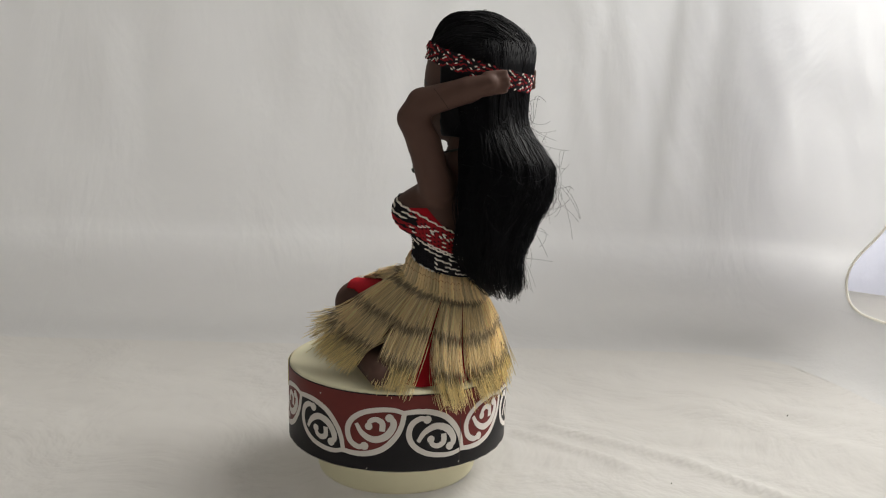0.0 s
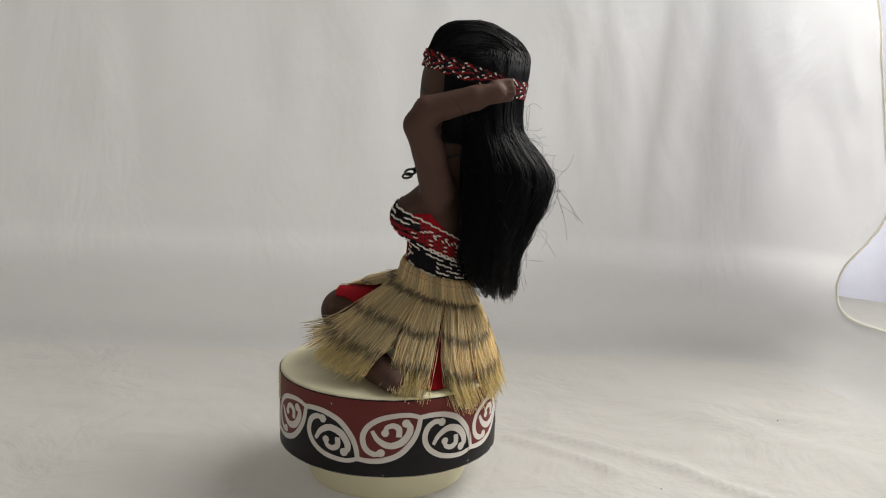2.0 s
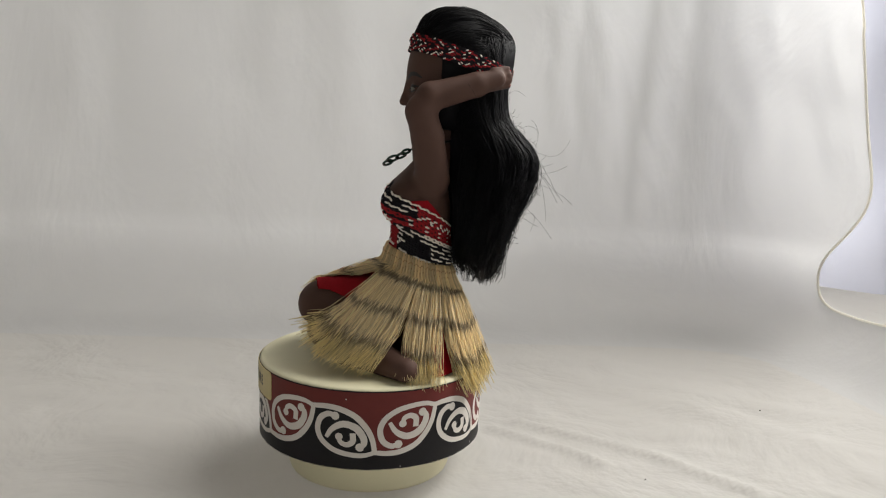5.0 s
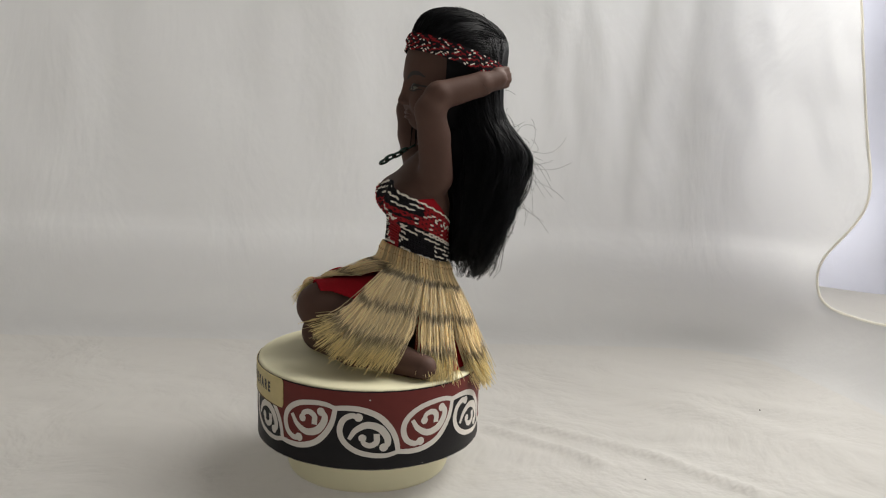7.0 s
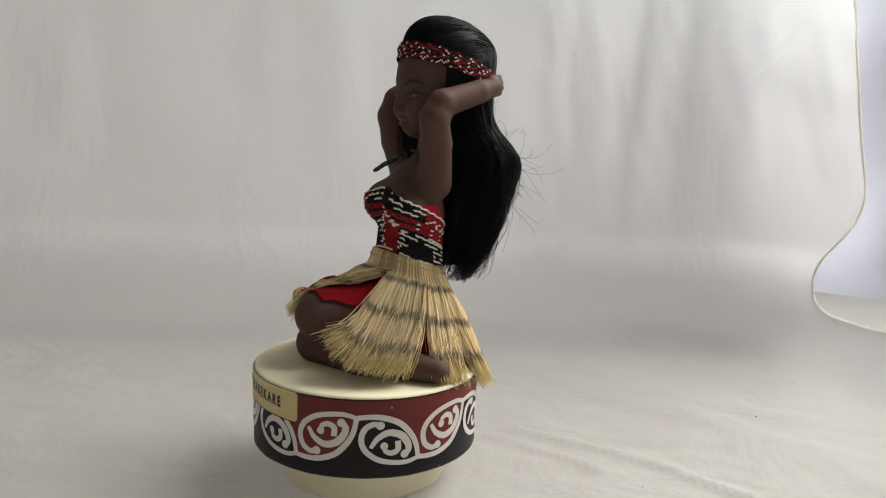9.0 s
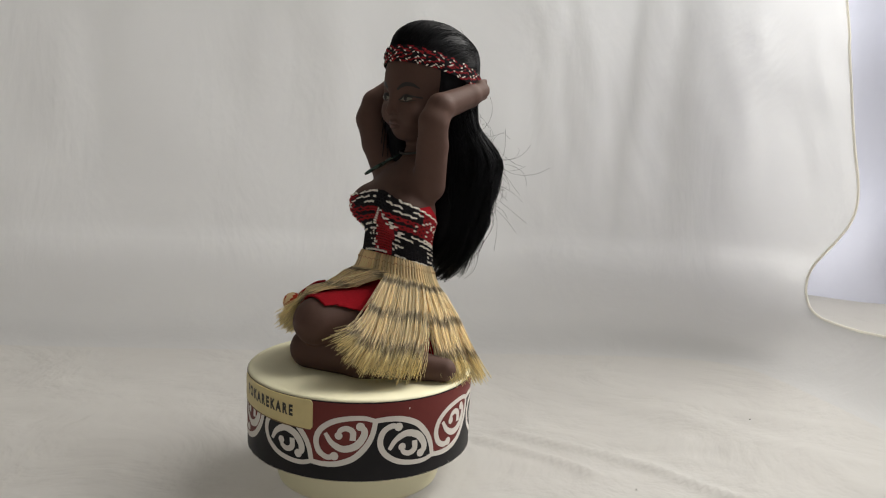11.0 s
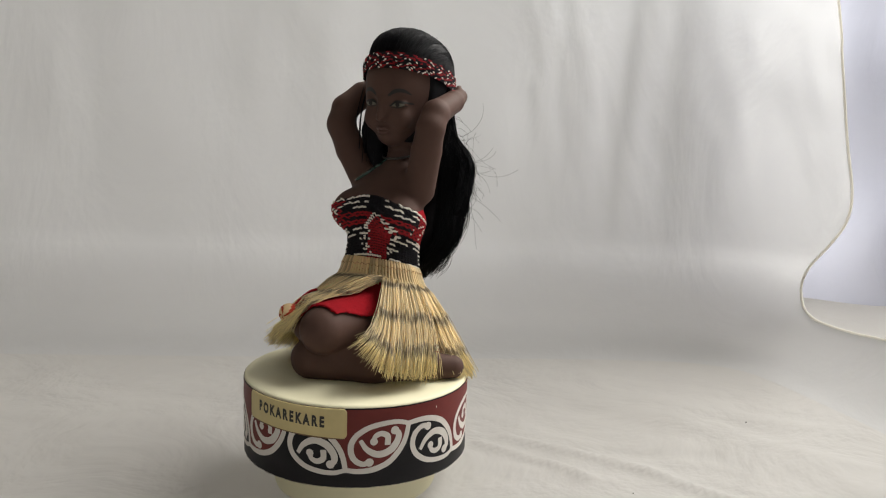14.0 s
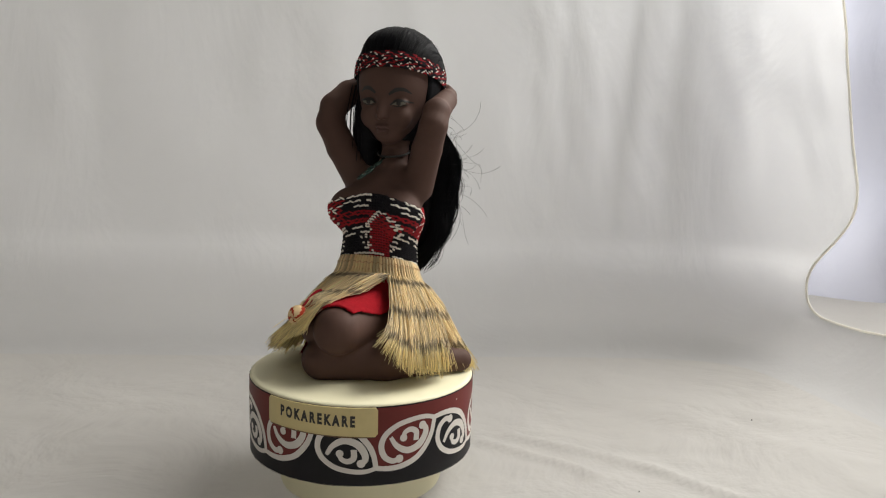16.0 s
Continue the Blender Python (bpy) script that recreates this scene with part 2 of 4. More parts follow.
FOLDS = [(1.158, -0.008, 0.014, 0.06), (1.118, 0.003, 0.010, 0.05), (1.085, 0.0035, 0.008, 0.10), (1.062, -0.0014, 0.014, 0.0), (0.98, 0.002, 0.03, 0.06),
         (0.87, -0.002, 0.04, -0.05), (0.70, 0.002, 0.05, 0.03), (1.205, 0.002, 0.012, 0.0), (1.10, -0.0013, 0.007, 0.2)]


def wall_point(s, h):
    """The standing cloth at the arc s along its foot and the height h: it leans back and hangs in shallow folds."""
    x, y = np.interp(s, BASE_AT, BASE[:, 0]), np.interp(s, BASE_AT, BASE[:, 1])
    x2, y2 = np.interp(s + 0.01, BASE_AT, BASE[:, 0]), np.interp(s + 0.01, BASE_AT, BASE[:, 1])
    d = Vector((x2 - x, y2 - y)).normalized()
    r = 0.07
    out = 0.2 * h + 0.02 * max(0.0, 1 - h / r)
    if h < r:
        out -= r - math.sqrt(max(r * r - (r - h) ** 2, 0))
    lift = min(1, max(0, (h - 0.03) / 0.12))
    for c, a, w, lean in FOLDS:
        u = (s - c - lean * (h - 0.15)) / w
        out -= lift * a * math.exp(-(u if u > 0 else u / 2.2) ** 2)
    out += 0.004 * min(1, h / 0.05) * noise.noise((s * 9, h * 5, 0.3)) + 0.0030 * lift * noise.noise((s * 38, h * 11, 1.3)) + 0.0012 * lift * noise.noise((s * 95 + h * 20, h * 34, 5.1)) + 0.0008 * lift * min(1, max(0, (s - 0.95) / 0.15)) * noise.noise((s * 60 - h * 14, h * 9, 8.2))
    return (x - d.y * out, y + d.x * out, h)


def cloth_sweep():
    left, mid = np.linspace(0, 1.02, 90), np.linspace(1.024, 1.19, 60)
    low = [0.0300 * (k / 14) ** 2 for k in range(15)]
    high = [0.0300, 0.0303, 0.0312, 0.0325, 0.0345, 0.038, 0.042, 0.046] + [0.05 + 0.45 * (k / 64) ** 1.15 for k in range(65)]
    hs, bs = [a for a, _ in HEM_LINE], [b for _, b in HEM_LINE]
    verts, faces = [], []
    n = len(left) + len(mid) + 24

    def row(h, b):
        s = np.concatenate([left, mid, np.linspace(1.19, b, 25)[1:]])
        verts.extend(wall_point(q, h) for q in s)
    rows = [(h, 1.255) for h in low[:-1]] + [(h, float(np.interp(h, hs, bs))) for h in high]
    for h, b in rows:
        row(h, b)
    for i in range(len(rows) - 1):
        for k in range(n - 1):
            a = i * n + k
            faces.append((a, a + 1, a + n + 1, a + n))
    m0 = len(verts)
    side = np.linspace(1.255, 1.70, 40)
    for h in low:
        verts.extend(wall_point(q, h * (1 + 0.12 * min(1, (q - 1.255) / 0.03))) for q in side)
    for i in range(len(low) - 1):
        for k in range(39):
            a = m0 + i * 40 + k
            faces.append((a, a + 1, a + 41, a + 40))
    me = mesh("backdrop", verts, faces, [WHITE_CLOTH])
    ob = tagged(new("backdrop", me), "creased white cotton sheet hung as a photo backdrop", "backdrop", kind="structure")
    line = [wall_point(1.70 - (1.70 - 1.255) * k / 20, 0.0336 if k < 18 else 0.0315) for k in range(20)]
    line += [wall_point(b, h) for h, b in HEM_LINE]
    line = spline(line, 6)
    part("hem", mesh("hem", *tube(line, 0.0009, 6), [HEM]), ob, "cream stitched hem of the sheet")


CREASES = [([(0.075, 0.045), (0.10, 0.032), (0.129, 0.011), (0.149, -0.011), (0.165, -0.03)], 0.0032, 0.0032),
           ([(0.06, 0.035), (0.085, 0.018), (0.105, -0.002)], 0.0028, 0.003),
           ([(0.07, 0.05), (0.12, 0.03), (0.17, 0.02)], -0.0008, 0.006),
           ([(0.17, 0.10), (0.23, 0.06), (0.30, 0.04)], 0.0014, 0.012),
           ([(0.12, 0.12), (0.19, 0.05), (0.24, -0.03)], 0.0015, 0.014),
           ([(0.22, 0.02), (0.27, -0.01), (0.33, -0.02)], 0.0016, 0.010),
           ([(-0.30, 0.10), (-0.18, 0.04), (-0.08, 0.03)], 0.0012, 0.015),
           ([(-0.25, -0.02), (-0.15, -0.03), (-0.07, -0.045)], 0.0010, 0.012)]


def floor_cloth():
    def height(x, y):
        z = 0.0
        for line, a, w in creases:
            q = line - (x, y)
            z += a * math.exp(-float((q * q).sum(1).min()) / w ** 2)
        z += 0.0026 * noise.noise((x * 11, y * 14, 0)) + 0.0009 * noise.noise((x * 42, y * 50, 2)) + 0.0004 * noise.noise((x * 120, y * 90, 4))
        near = max(0.0, 1 - math.hypot(x, y) / 0.045)
        edge = 1 - min(1, max(0, (y - 0.12) / 0.06))
        side = 1 - min(1, max(0, (x - 0.24) / 0.03)) if y > -0.1 else 1
        return (z - 0.0012) * (1 - min(1, near * 3)) * edge * side - 0.0001
    creases = [(spline(c, 10), a, w) for c, a, w in CREASES]
    xs = np.concatenate([np.linspace(-2.9, -0.42, 24), np.linspace(-0.41, 0.36, 220), np.linspace(0.37, 1.0, 20)])
    ys = np.concatenate([np.linspace(-1.9, -0.15, 24), np.linspace(-0.14, 0.24, 130), np.linspace(0.25, 0.85, 12)])
    verts = [(x, y, height(x, y) if -0.42 < x < 0.37 and -0.15 < y < 0.25 else -0.0001) for x in xs for y in ys]
    k = len(ys)
    faces = [(i * k + j, (i + 1) * k + j, (i + 1) * k + j + 1, i * k + j + 1) for i in range(len(xs) - 1) for j in range(k - 1)]
    tagged(new("floor", mesh("floor", verts, faces, [FLOOR_CLOTH])), "creased white cotton sheet laid flat under the figurine", "cloth", kind="structure")


def box(lo, hi):
    (a, b, c), (d, e, f) = lo, hi
    v = [(a, b, c), (d, b, c), (d, e, c), (a, e, c), (a, b, f), (d, b, f), (d, e, f), (a, e, f)]
    return v, [(3, 2, 1, 0), (4, 5, 6, 7), (0, 1, 5, 4), (1, 2, 6, 5), (2, 3, 7, 6), (3, 0, 4, 7)]


def room():
    """Plain walls that close the place, open where the window lights it."""
    walls = {"wall_west": [((-3.1, -2.1, -0.05), (-3.0, 0.96, 2.4))],
             "wall_south": [((-3.0, -2.1, -0.05), (1.3, -2.0, 2.4))],
             "wall_north": [((-3.0, 0.86, -0.05), (0.28, 0.96, 2.4)),
                            ((0.28, 0.86, -0.05), (1.2, 0.96, 0.34)), ((0.28, 0.86, 1.22), (1.2, 0.96, 2.4)), ((1.14, 0.86, 0.34), (1.2, 0.96, 1.22))],
             "wall_east": [((1.2, -2.0, -0.05), (1.3, -0.7, 2.4)), ((1.2, 0.85, -0.05), (1.3, 0.96, 2.4)),
                           ((1.2, -0.7, -0.05), (1.3, 0.85, 0.8)), ((1.2, -0.7, 2.1), (1.3, 0.85, 2.4))]}
    for name, boxes in walls.items():
        h = Heap()
        for lo, hi in boxes:
            h.add(*box(lo, hi))
        tagged(new(name, h.made(name, [PLASTER], False)), "plain light grey painted wall", "wall", kind="structure")
    h = Heap()
    h.add(*box((-3.1, -2.1, 2.4), (1.3, 0.96, 2.5)))
    tagged(new("ceiling", h.made("ceiling", [PLASTER], False)), "plain light grey ceiling", "ceiling", kind="structure")
    h = Heap()
    h.add(*box((-3.1, -2.1, -0.10), (1.3, 0.96, -0.05)))
    tagged(new("ground", h.made("ground", [PLASTER], False)), "plain table surface under the sheet", "table", kind="structure")
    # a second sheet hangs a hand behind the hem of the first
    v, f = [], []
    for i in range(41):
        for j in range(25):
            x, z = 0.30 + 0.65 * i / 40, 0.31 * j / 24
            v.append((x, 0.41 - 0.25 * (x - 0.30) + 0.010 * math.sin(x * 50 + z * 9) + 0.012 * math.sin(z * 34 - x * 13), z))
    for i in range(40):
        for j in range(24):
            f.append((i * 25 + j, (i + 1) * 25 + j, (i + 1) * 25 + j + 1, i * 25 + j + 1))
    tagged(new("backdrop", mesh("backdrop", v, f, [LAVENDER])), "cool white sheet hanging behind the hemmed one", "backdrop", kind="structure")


# ---- the musical box ----
R, TOP, LOW = 0.0475, 0.0482, 0.0166
HALF = radians(29.4) * R
MID = 0.0322


def bent(s, z, r):
    """A place on the band: s metres along it from the doll's front towards her left."""
    a = s / R - math.pi / 2
    return (r * math.cos(a), r * math.sin(a), z)


def ribbon(heap, points, width, r, ends=(0, 0), steps=8):
    """A printed stroke: a flat ribbon on the band, with round ends where ends gives a radius."""
    C = spline(points, steps)
    D = np.gradient(C, axis=0)
    D /= np.linalg.norm(D, axis=1)[:, None]
    N = np.stack([-D[:, 1], D[:, 0]], 1)
    w = np.full(len(C), width) if np.isscalar(width) else np.interp(np.linspace(0, 1, len(C)), np.linspace(0, 1, len(width)), width)
    v = []
    for c, nn, ww in zip(C, N, w):
        for q in (-0.5, 0.0, 0.5):
            v.append(bent(*(c + nn * ww * q), r))
    f = []
    for i in range(len(C) - 1):
        for q in (0, 1):
            f.append((i * 3 + q, i * 3 + q + 1, i * 3 + q + 4, i * 3 + q + 3)[::-1])
    heap.add(v, f)
    for c, rad in ((C[0], ends[0]), (C[-1], ends[1])):
        if rad:
            heap.add([bent(c[0], c[1], r + 2e-5)] + [bent(c[0] + rad * math.cos(t), c[1] + rad * math.sin(t), r + 2e-5) for t in np.linspace(0, 2 * math.pi, 20)[:-1]],
                     [(0, 1 + k, 1 + (k + 1) % 19) for k in range(19)])


WAVE = [(0, -9.4), (5, -9.9), (10.5, -9.3), (16.5, -6.6), (21.0, -1.5), (23.3, 3.5), (24.4, 9.4)]
KORU = [(24.3, 9.4), (20, 10.7), (14.5, 10.5), (8.5, 8.9), (3.8, 5.3), (1.9, 0.6), (3.0, -4.3), (6.2, -6.7), (9.0, -6.1)]
BOWL = [(5.5, 3.7), (8, -0.4), (12.3, -2.8), (17, -1.4), (19.8, 2.4), (20.2, 5.5), (18.7, 7.1)]
HOOK = [(10.6, 2.9), (11.2, 5.2), (13.6, 6.2), (15.9, 4.7), (15.9, 1.0)]


def musical_box():
    box_ob = tagged(new("musical_box"), "round cream musical box with a maroon, black and white band", "musical box")
    foot = [(0, 0), (0.0318, 0), (0.0344, 0.0008), (0.0349, 0.0022), (0.0349, 0.0158), (0.0351, 0.0172), (0.0, 0.0172)]
    part("foot", mesh("foot", *lathe(foot), [CREAM]), box_ob, "cream plastic foot")
    drum_profile = [(0, 0.0178), (0.0440, 0.0178), (0.0468, 0.0175), (0.0474, 0.0170), (0.0474, 0.0465), (0.0474, 0.0480), (0.0472, 0.0485),
                    (0.0466, 0.0489), (0.0452, 0.0490), (0.03, 0.0490), (0, 0.0490)]
    drum = part("drum", mesh("drum", *lathe(drum_profile), [CREAM]), box_ob, "cream plastic turning top")

    band = lathe([(R, LOW), (R + 0.00012, LOW + 0.0002), (R + 0.00012, TOP - 0.0006), (R, TOP - 0.0003)], 180)
    part("band", mesh("band", *band, [BLACK_PRINT]), drum, "glossy black printed paper band")
    edge = Heap()
    for z in (TOP - 0.00025, LOW - 0.0001):
        ring = [(bent(2 * math.pi * R * k / 240, z + 0.00012 * noise.noise((k * 0.5, z * 900, 0)), R + 0.00008)) for k in range(240)]
        edge.add(*tube(ring, [0.00006 + 0.0001 * noise.noise((k * 0.31, z * 500, 4)) for k in range(240)], 5, True))
    part("trim", edge.made("trim", [EDGE]), drum, "worn dark paper edge")

    mm = np.array((MM, MM))
    start = radians(30.1) * R
    for k in range(12):
        s0 = start + (k - 4) * HALF
        if k == 11:
            s0 -= 0.0004
        flip = np.array((1, -0.91 if k % 2 else 0.91))

        def place(points):
            return np.array(points) * flip * mm + (s0, MID)
        # maroon above the wave
        C = spline(place(WAVE), 8)
        v, f = [], []
        for s, z in C:
            for q in range(5):
                v.append(bent(s, z + (TOP - 0.0007 - z) * q / 4, R + 0.00022))
        for i in range(len(C) - 1):
            for q in range(4):
                f.append((i * 5 + q, (i + 1) * 5 + q, (i + 1) * 5 + q + 1, i * 5 + q + 1))
        part("red_field", mesh("red_field", v, f, [RED_PRINT]), drum, "maroon printed ground above the wave")
        h = Heap()
        ribbon(h, place(WAVE), [1.9 * MM, 2.1 * MM, 2.3 * MM, 2.3 * MM, 2.1 * MM, 1.9 * MM], R + 0.00033)
        part("wave_line", h.made("wave_line", [WHITE_PRINT]), drum, "white printed wave line")
        h = Heap()
        ribbon(h, place(KORU), [1.7 * MM, 2.0 * MM, 2.2 * MM, 2.3 * MM, 2.0 * MM], R + 0.00036, (0, 1.65 * MM))
        ribbon(h, place(BOWL), [1.5 * MM, 2.5 * MM, 2.9 * MM, 2.6 * MM, 2.0 * MM], R + 0.00036, (0, 1.65 * MM))
        ribbon(h, place(HOOK), [1.6 * MM, 2.0 * MM, 2.3 * MM, 2.3 * MM], R + 0.00036, (1.5 * MM, 0))
        part("scroll", h.made("scroll", [WHITE_PRINT]), drum, "white printed double scroll")
    # the seam of the paper band
    h = Heap()
    ss = radians(146.3) * R
    ribbon(h, [(ss, LOW + 0.0003), (ss + 0.0002, 0.03), (ss + 0.0001, TOP - 0.0008)], 0.00025, R + 0.00040)
    part("seam", h.made("seam", [EDGE]), drum, "seam of the paper band")

    # title label
    s1, s2, z1, z2, e = radians(-25.4) * R, radians(30.6) * R, 0.0364, 0.0479, 0.0012
    v, f = [], []
    n = 48
    for i in range(n + 1):
        s = s1 + (s2 - s1) * i / n
        t = min(i, n - i) / n * (s2 - s1)
        cut = e - math.sqrt(max(0, e * e - (e - min(t, e)) ** 2))
        wob = 0.00018 * noise.noise((i * 0.35, 0, 7))
        lean = 0.0008 * (0.5 - i / n)
        for r, z in ((R + 0.0003, z1 + cut + wob + lean), (R + 0.0006, z1 + cut + wob + lean + 0.0002), (R + 0.0006, z2 - cut - 0.0002), (R + 0.0003, z2 - cut)):
            v.append(bent(s, z, r))
    for i in range(n):
        for q in range(3):
            f.append((i * 4 + q, (i + 1) * 4 + q, (i + 1) * 4 + q + 1, i * 4 + q + 1))
    for i in (0, n):
        f.append(tuple(i * 4 + q for q in range(4)))
    part("label", mesh("label", v, f, [LABEL], smooth=False), drum, "worn cream title label with rounded corners")
    h = Heap()
    ribbon(h, [(s1 + e, z1 + 0.00048), (s1 * 0.5 + s2 * 0.5, z1 + 0.0001), (s2 - e, z1 - 0.00028)], [0.0003, 0.0005, 0.00035, 0.0006, 0.0003], R + 0.00068, steps=16)
    ribbon(h, [(s1 + 0.0001, z2 - e), (s1 + 0.0001, z1 + e + 0.0004)], 0.0002, R + 0.00068)
    part("worn_edge", h.made("worn_edge", [BROWN_EDGE]), drum, "browned worn edge of the label")
    curve = bpy.data.curves.new("title", "FONT")
    curve.body, curve.size, curve.align_x, curve.space_character = "POKAREKARE", 0.0052, "CENTER", 1.5
    curve.offset = 0.00028
    curve.resolution_u = 3
    tmp = new("title", curve)
    dg = bpy.context.evaluated_depsgraph_get()
    flat = bpy.data.meshes.new_from_object(tmp.evaluated_get(dg))
    bpy.data.objects.remove(tmp)
    mid = (s1 + s2) / 2 - 0.0008
    for vert in flat.vertices:
        x, y, _ = vert.co
        vert.co = bent(mid + x * 0.705, 0.0410 + y * 1.08 + 0.00045 * (-x / 0.02), R + 0.0007)
    flat.materials.clear()
    flat.materials.append(INK)
    part("lettering", flat, drum, "black condensed capital lettering")
    # chips and specks
    for ang, z, q in ((75.4, 0.0447, 0.00028), (101, 0.0176, 0.0002), (146, 0.0184, 0.0003)):
        v = [bent(radians(ang) * R + q * math.cos(t), z + q * math.sin(t), R + 0.0005) for t in np.linspace(0, 2 * math.pi, 9)[:-1]]
        part("chip", mesh("chip", v, [tuple(range(8))], [WHITE_PRINT]), drum, "small pale chip in the print")
    return drum


# ---- the doll ----
def trunk(p):
    d = smin(ball(p, (-1, 19.5, 75), (17, 14.5, 13)), ball(p, (-1.4, 19.8, 93), (16.8, 12.8, 20)), 6)
    d = smin(d, ball(p, (0.2, 20.0, 113), (18.4, 12.0, 15)), 7)
    d = smin(d, ball(p, (10.8, 11.4, 115.4), (9.4, 9.2, 8.8)), 4)
    d = smin(d, ball(p, (-13.0, 14.0, 116.0), (9.0, 9.0, 8.8)), 4)
    d = smin(d, ball(p, (0.5, 16.5, 120), (15.5, 9.5, 8.5)), 5)
    d = smin(d, ball(p, (1.5, 22, 127), (16.5, 8.0, 8.5)), 5)
    return d


def arms(p):
    d = smin(limb(p, (15.5, 22, 126), (20.6, 18.6, 143), 6.9, 6.5), limb(p, (20.6, 18.6, 143), (24.4, 15.2, 152.8), 6.5, 5.9), 1.0)
    d = smin(d, limb(p, (24.4, 15.2, 152.8), (24.4, 18.8, 158.6), 5.9, 5.8), 1.5)
    d = smin(d, limb(p, (24.4, 18.8, 158.6), (22.6, 37, 164.0), 5.7, 4.8), 1.0)
    d = smin(d, limb(p, (22.6, 37, 164.0), (21.6, 45.0, 166.6), 4.8, 3.5), 1.0)
    for k in range(4):
        d = smin(d, limb(p, (21.6, 43.5, 163.2 + 2.1 * k), (18.6, 51.4 - 1.0 * abs(k - 1.3), 164.2 + 2.2 * k), 1.6, 1.2), 0.7)
    e = smin(limb(p, (-12, 24, 126), (-21.5, 23, 142), 6.9, 6.6), limb(p, (-21.5, 23, 142), (-27.4, 23.5, 152.8), 6.8, 6.0), 1.0)
    e = smin(e, limb(p, (-27.4, 23.5, 152.8), (-27.0, 26.0, 160.0), 6.0, 6.1), 2.5)
    e = smin(e, limb(p, (-27.0, 26.0, 160.0), (-23.4, 34, 166.4), 6.1, 5.8), 1.0)
    e = smin(e, limb(p, (-23.4, 34, 166.4), (-20.2, 39, 168.8), 5.8, 5.0), 1.0)
    e = smin(e, limb(p, (-20.2, 39, 168.8), (-15.8, 45, 170.0), 4.8, 3.6), 2.0)
    for k in range(4):
        e = smin(e, limb(p, (-15.8, 44, 166.0 + 2.1 * k), (-12, 52, 166.8 + 2.0 * k), 1.55, 1.15), 0.45)
    return np.minimum(d, e)


def thighs(p):
    return smin(limb(p, (3, 12, 69.5), (-1.5, -21.8, 70.2), 13.2, 10.0), limb(p, (-10, 14, 68.5), (-12.5, -13, 70.0), 12.8, 10), 3)


def body_field(p):
    d = smin(trunk(p), arms(p), 3.0)
    d = smin(d, limb(p, (2.4, 24, 131), (2.6, 31, 150), 6.4, 5.6), 4)
    d = smin(d, thighs(p), 3)
    d = smin(d, smin(limb(p, (-9.5, -19.5, 56.6), (14, -9.5, 56.2), 8.6, 8.4), limb(p, (14, -9.5, 56.2), (40.5, 11.0, 54.0), 8.4, 4.9), 3), 1.2)
    return smin(d, ball(p, (3, 20, 62), (20, 17, 14)), 3)


def head_field(p):
    d = smin(ball(p, (2.5, 33, 174), (17.8, 19.5, 19.5)), ball(p, (2.4, 26.5, 163.5), (14.6, 15.0, 19.5)), 6)
    d = smin(d, ball(p, (2.2, 18.5, 149.2), (4.6, 4.4, 4.2)), 5)
    for c in ((9.6, 15.5, 155.5), (-5.0, 16.5, 156)):
        d = smin(d, ball(p, c, (4, 3, 4)), 4)
    for c in ((9.6, 10.0, 162.3), (-4.9, 11.2, 162.9)):
        d = -smin(-d, ball(p, c, (4.6, 3.6, 2.9)), 1.6)
    for c in ((9.3, 15.2, 162.0), (-4.6, 16.2, 162.6)):
        d = smin(d, ball(p, c, (3.6, 2.6, 2.3)), 0.5)
    d = smin(d, limb(p, (2.4, 12.6, 163.5), (2.2, 10.4, 156.6), 1.3, 1.75), 2.0)
    for dx in (-1.5, 1.5):
        d = smin(d, ball(p, (2.2 + dx, 12.0, 156.0), (1.3, 1.5, 1.2)), 0.8)
    d = smin(d, ball(p, (2.0, 13.4, 151.9), (3.3, 1.5, 0.9)), 0.8)
    d = smin(d, ball(p, (2.0, 13.6, 150.0), (2.7, 1.6, 1.0)), 0.8)
    return smin(d, limb(p, (2.6, 31, 150), (2.4, 27, 140), 5.6, 6.0), 3)


# height, middle x and y, half width and half depth of the hair
HAIR_SHAPE = np.array([(195, 2.2, 29.5, 1, 1), (193.4, 2.0, 30.0, 8.5, 9.5), (189, 1.8, 32.6, 15.0, 17.0), (182.4, 1.8, 34.8, 18.5, 20.9), (174, 2, 35.5, 19.3, 20.4),
                       (166, 2.3, 37.0, 18.8, 17.4), (158, 2.8, 39.0, 17.8, 14.2), (150, 3.2, 41.2, 17.8, 13.4), (142, 5.4, 44.0, 18.6, 16.8), (134, 6.6, 46.5, 18.8, 19.4),
                       (122, 6.4, 45.0, 17.6, 18.0), (110, 7.0, 42.5, 15.6, 14.8), (100, 5.2, 41.4, 14.0, 12.4), (91, -0.8, 42.2, 13.2, 9.6), (84, -5, 43.5, 11.5, 7.5), (75, -10, 44.5, 6, 3.0)])
HAIR_SHAPE = spline(HAIR_SHAPE, 6)


def hair_at(z):
    return [np.interp(z, HAIR_SHAPE[::-1, 0], HAIR_SHAPE[::-1, k]) for k in (1, 2, 3, 4)]


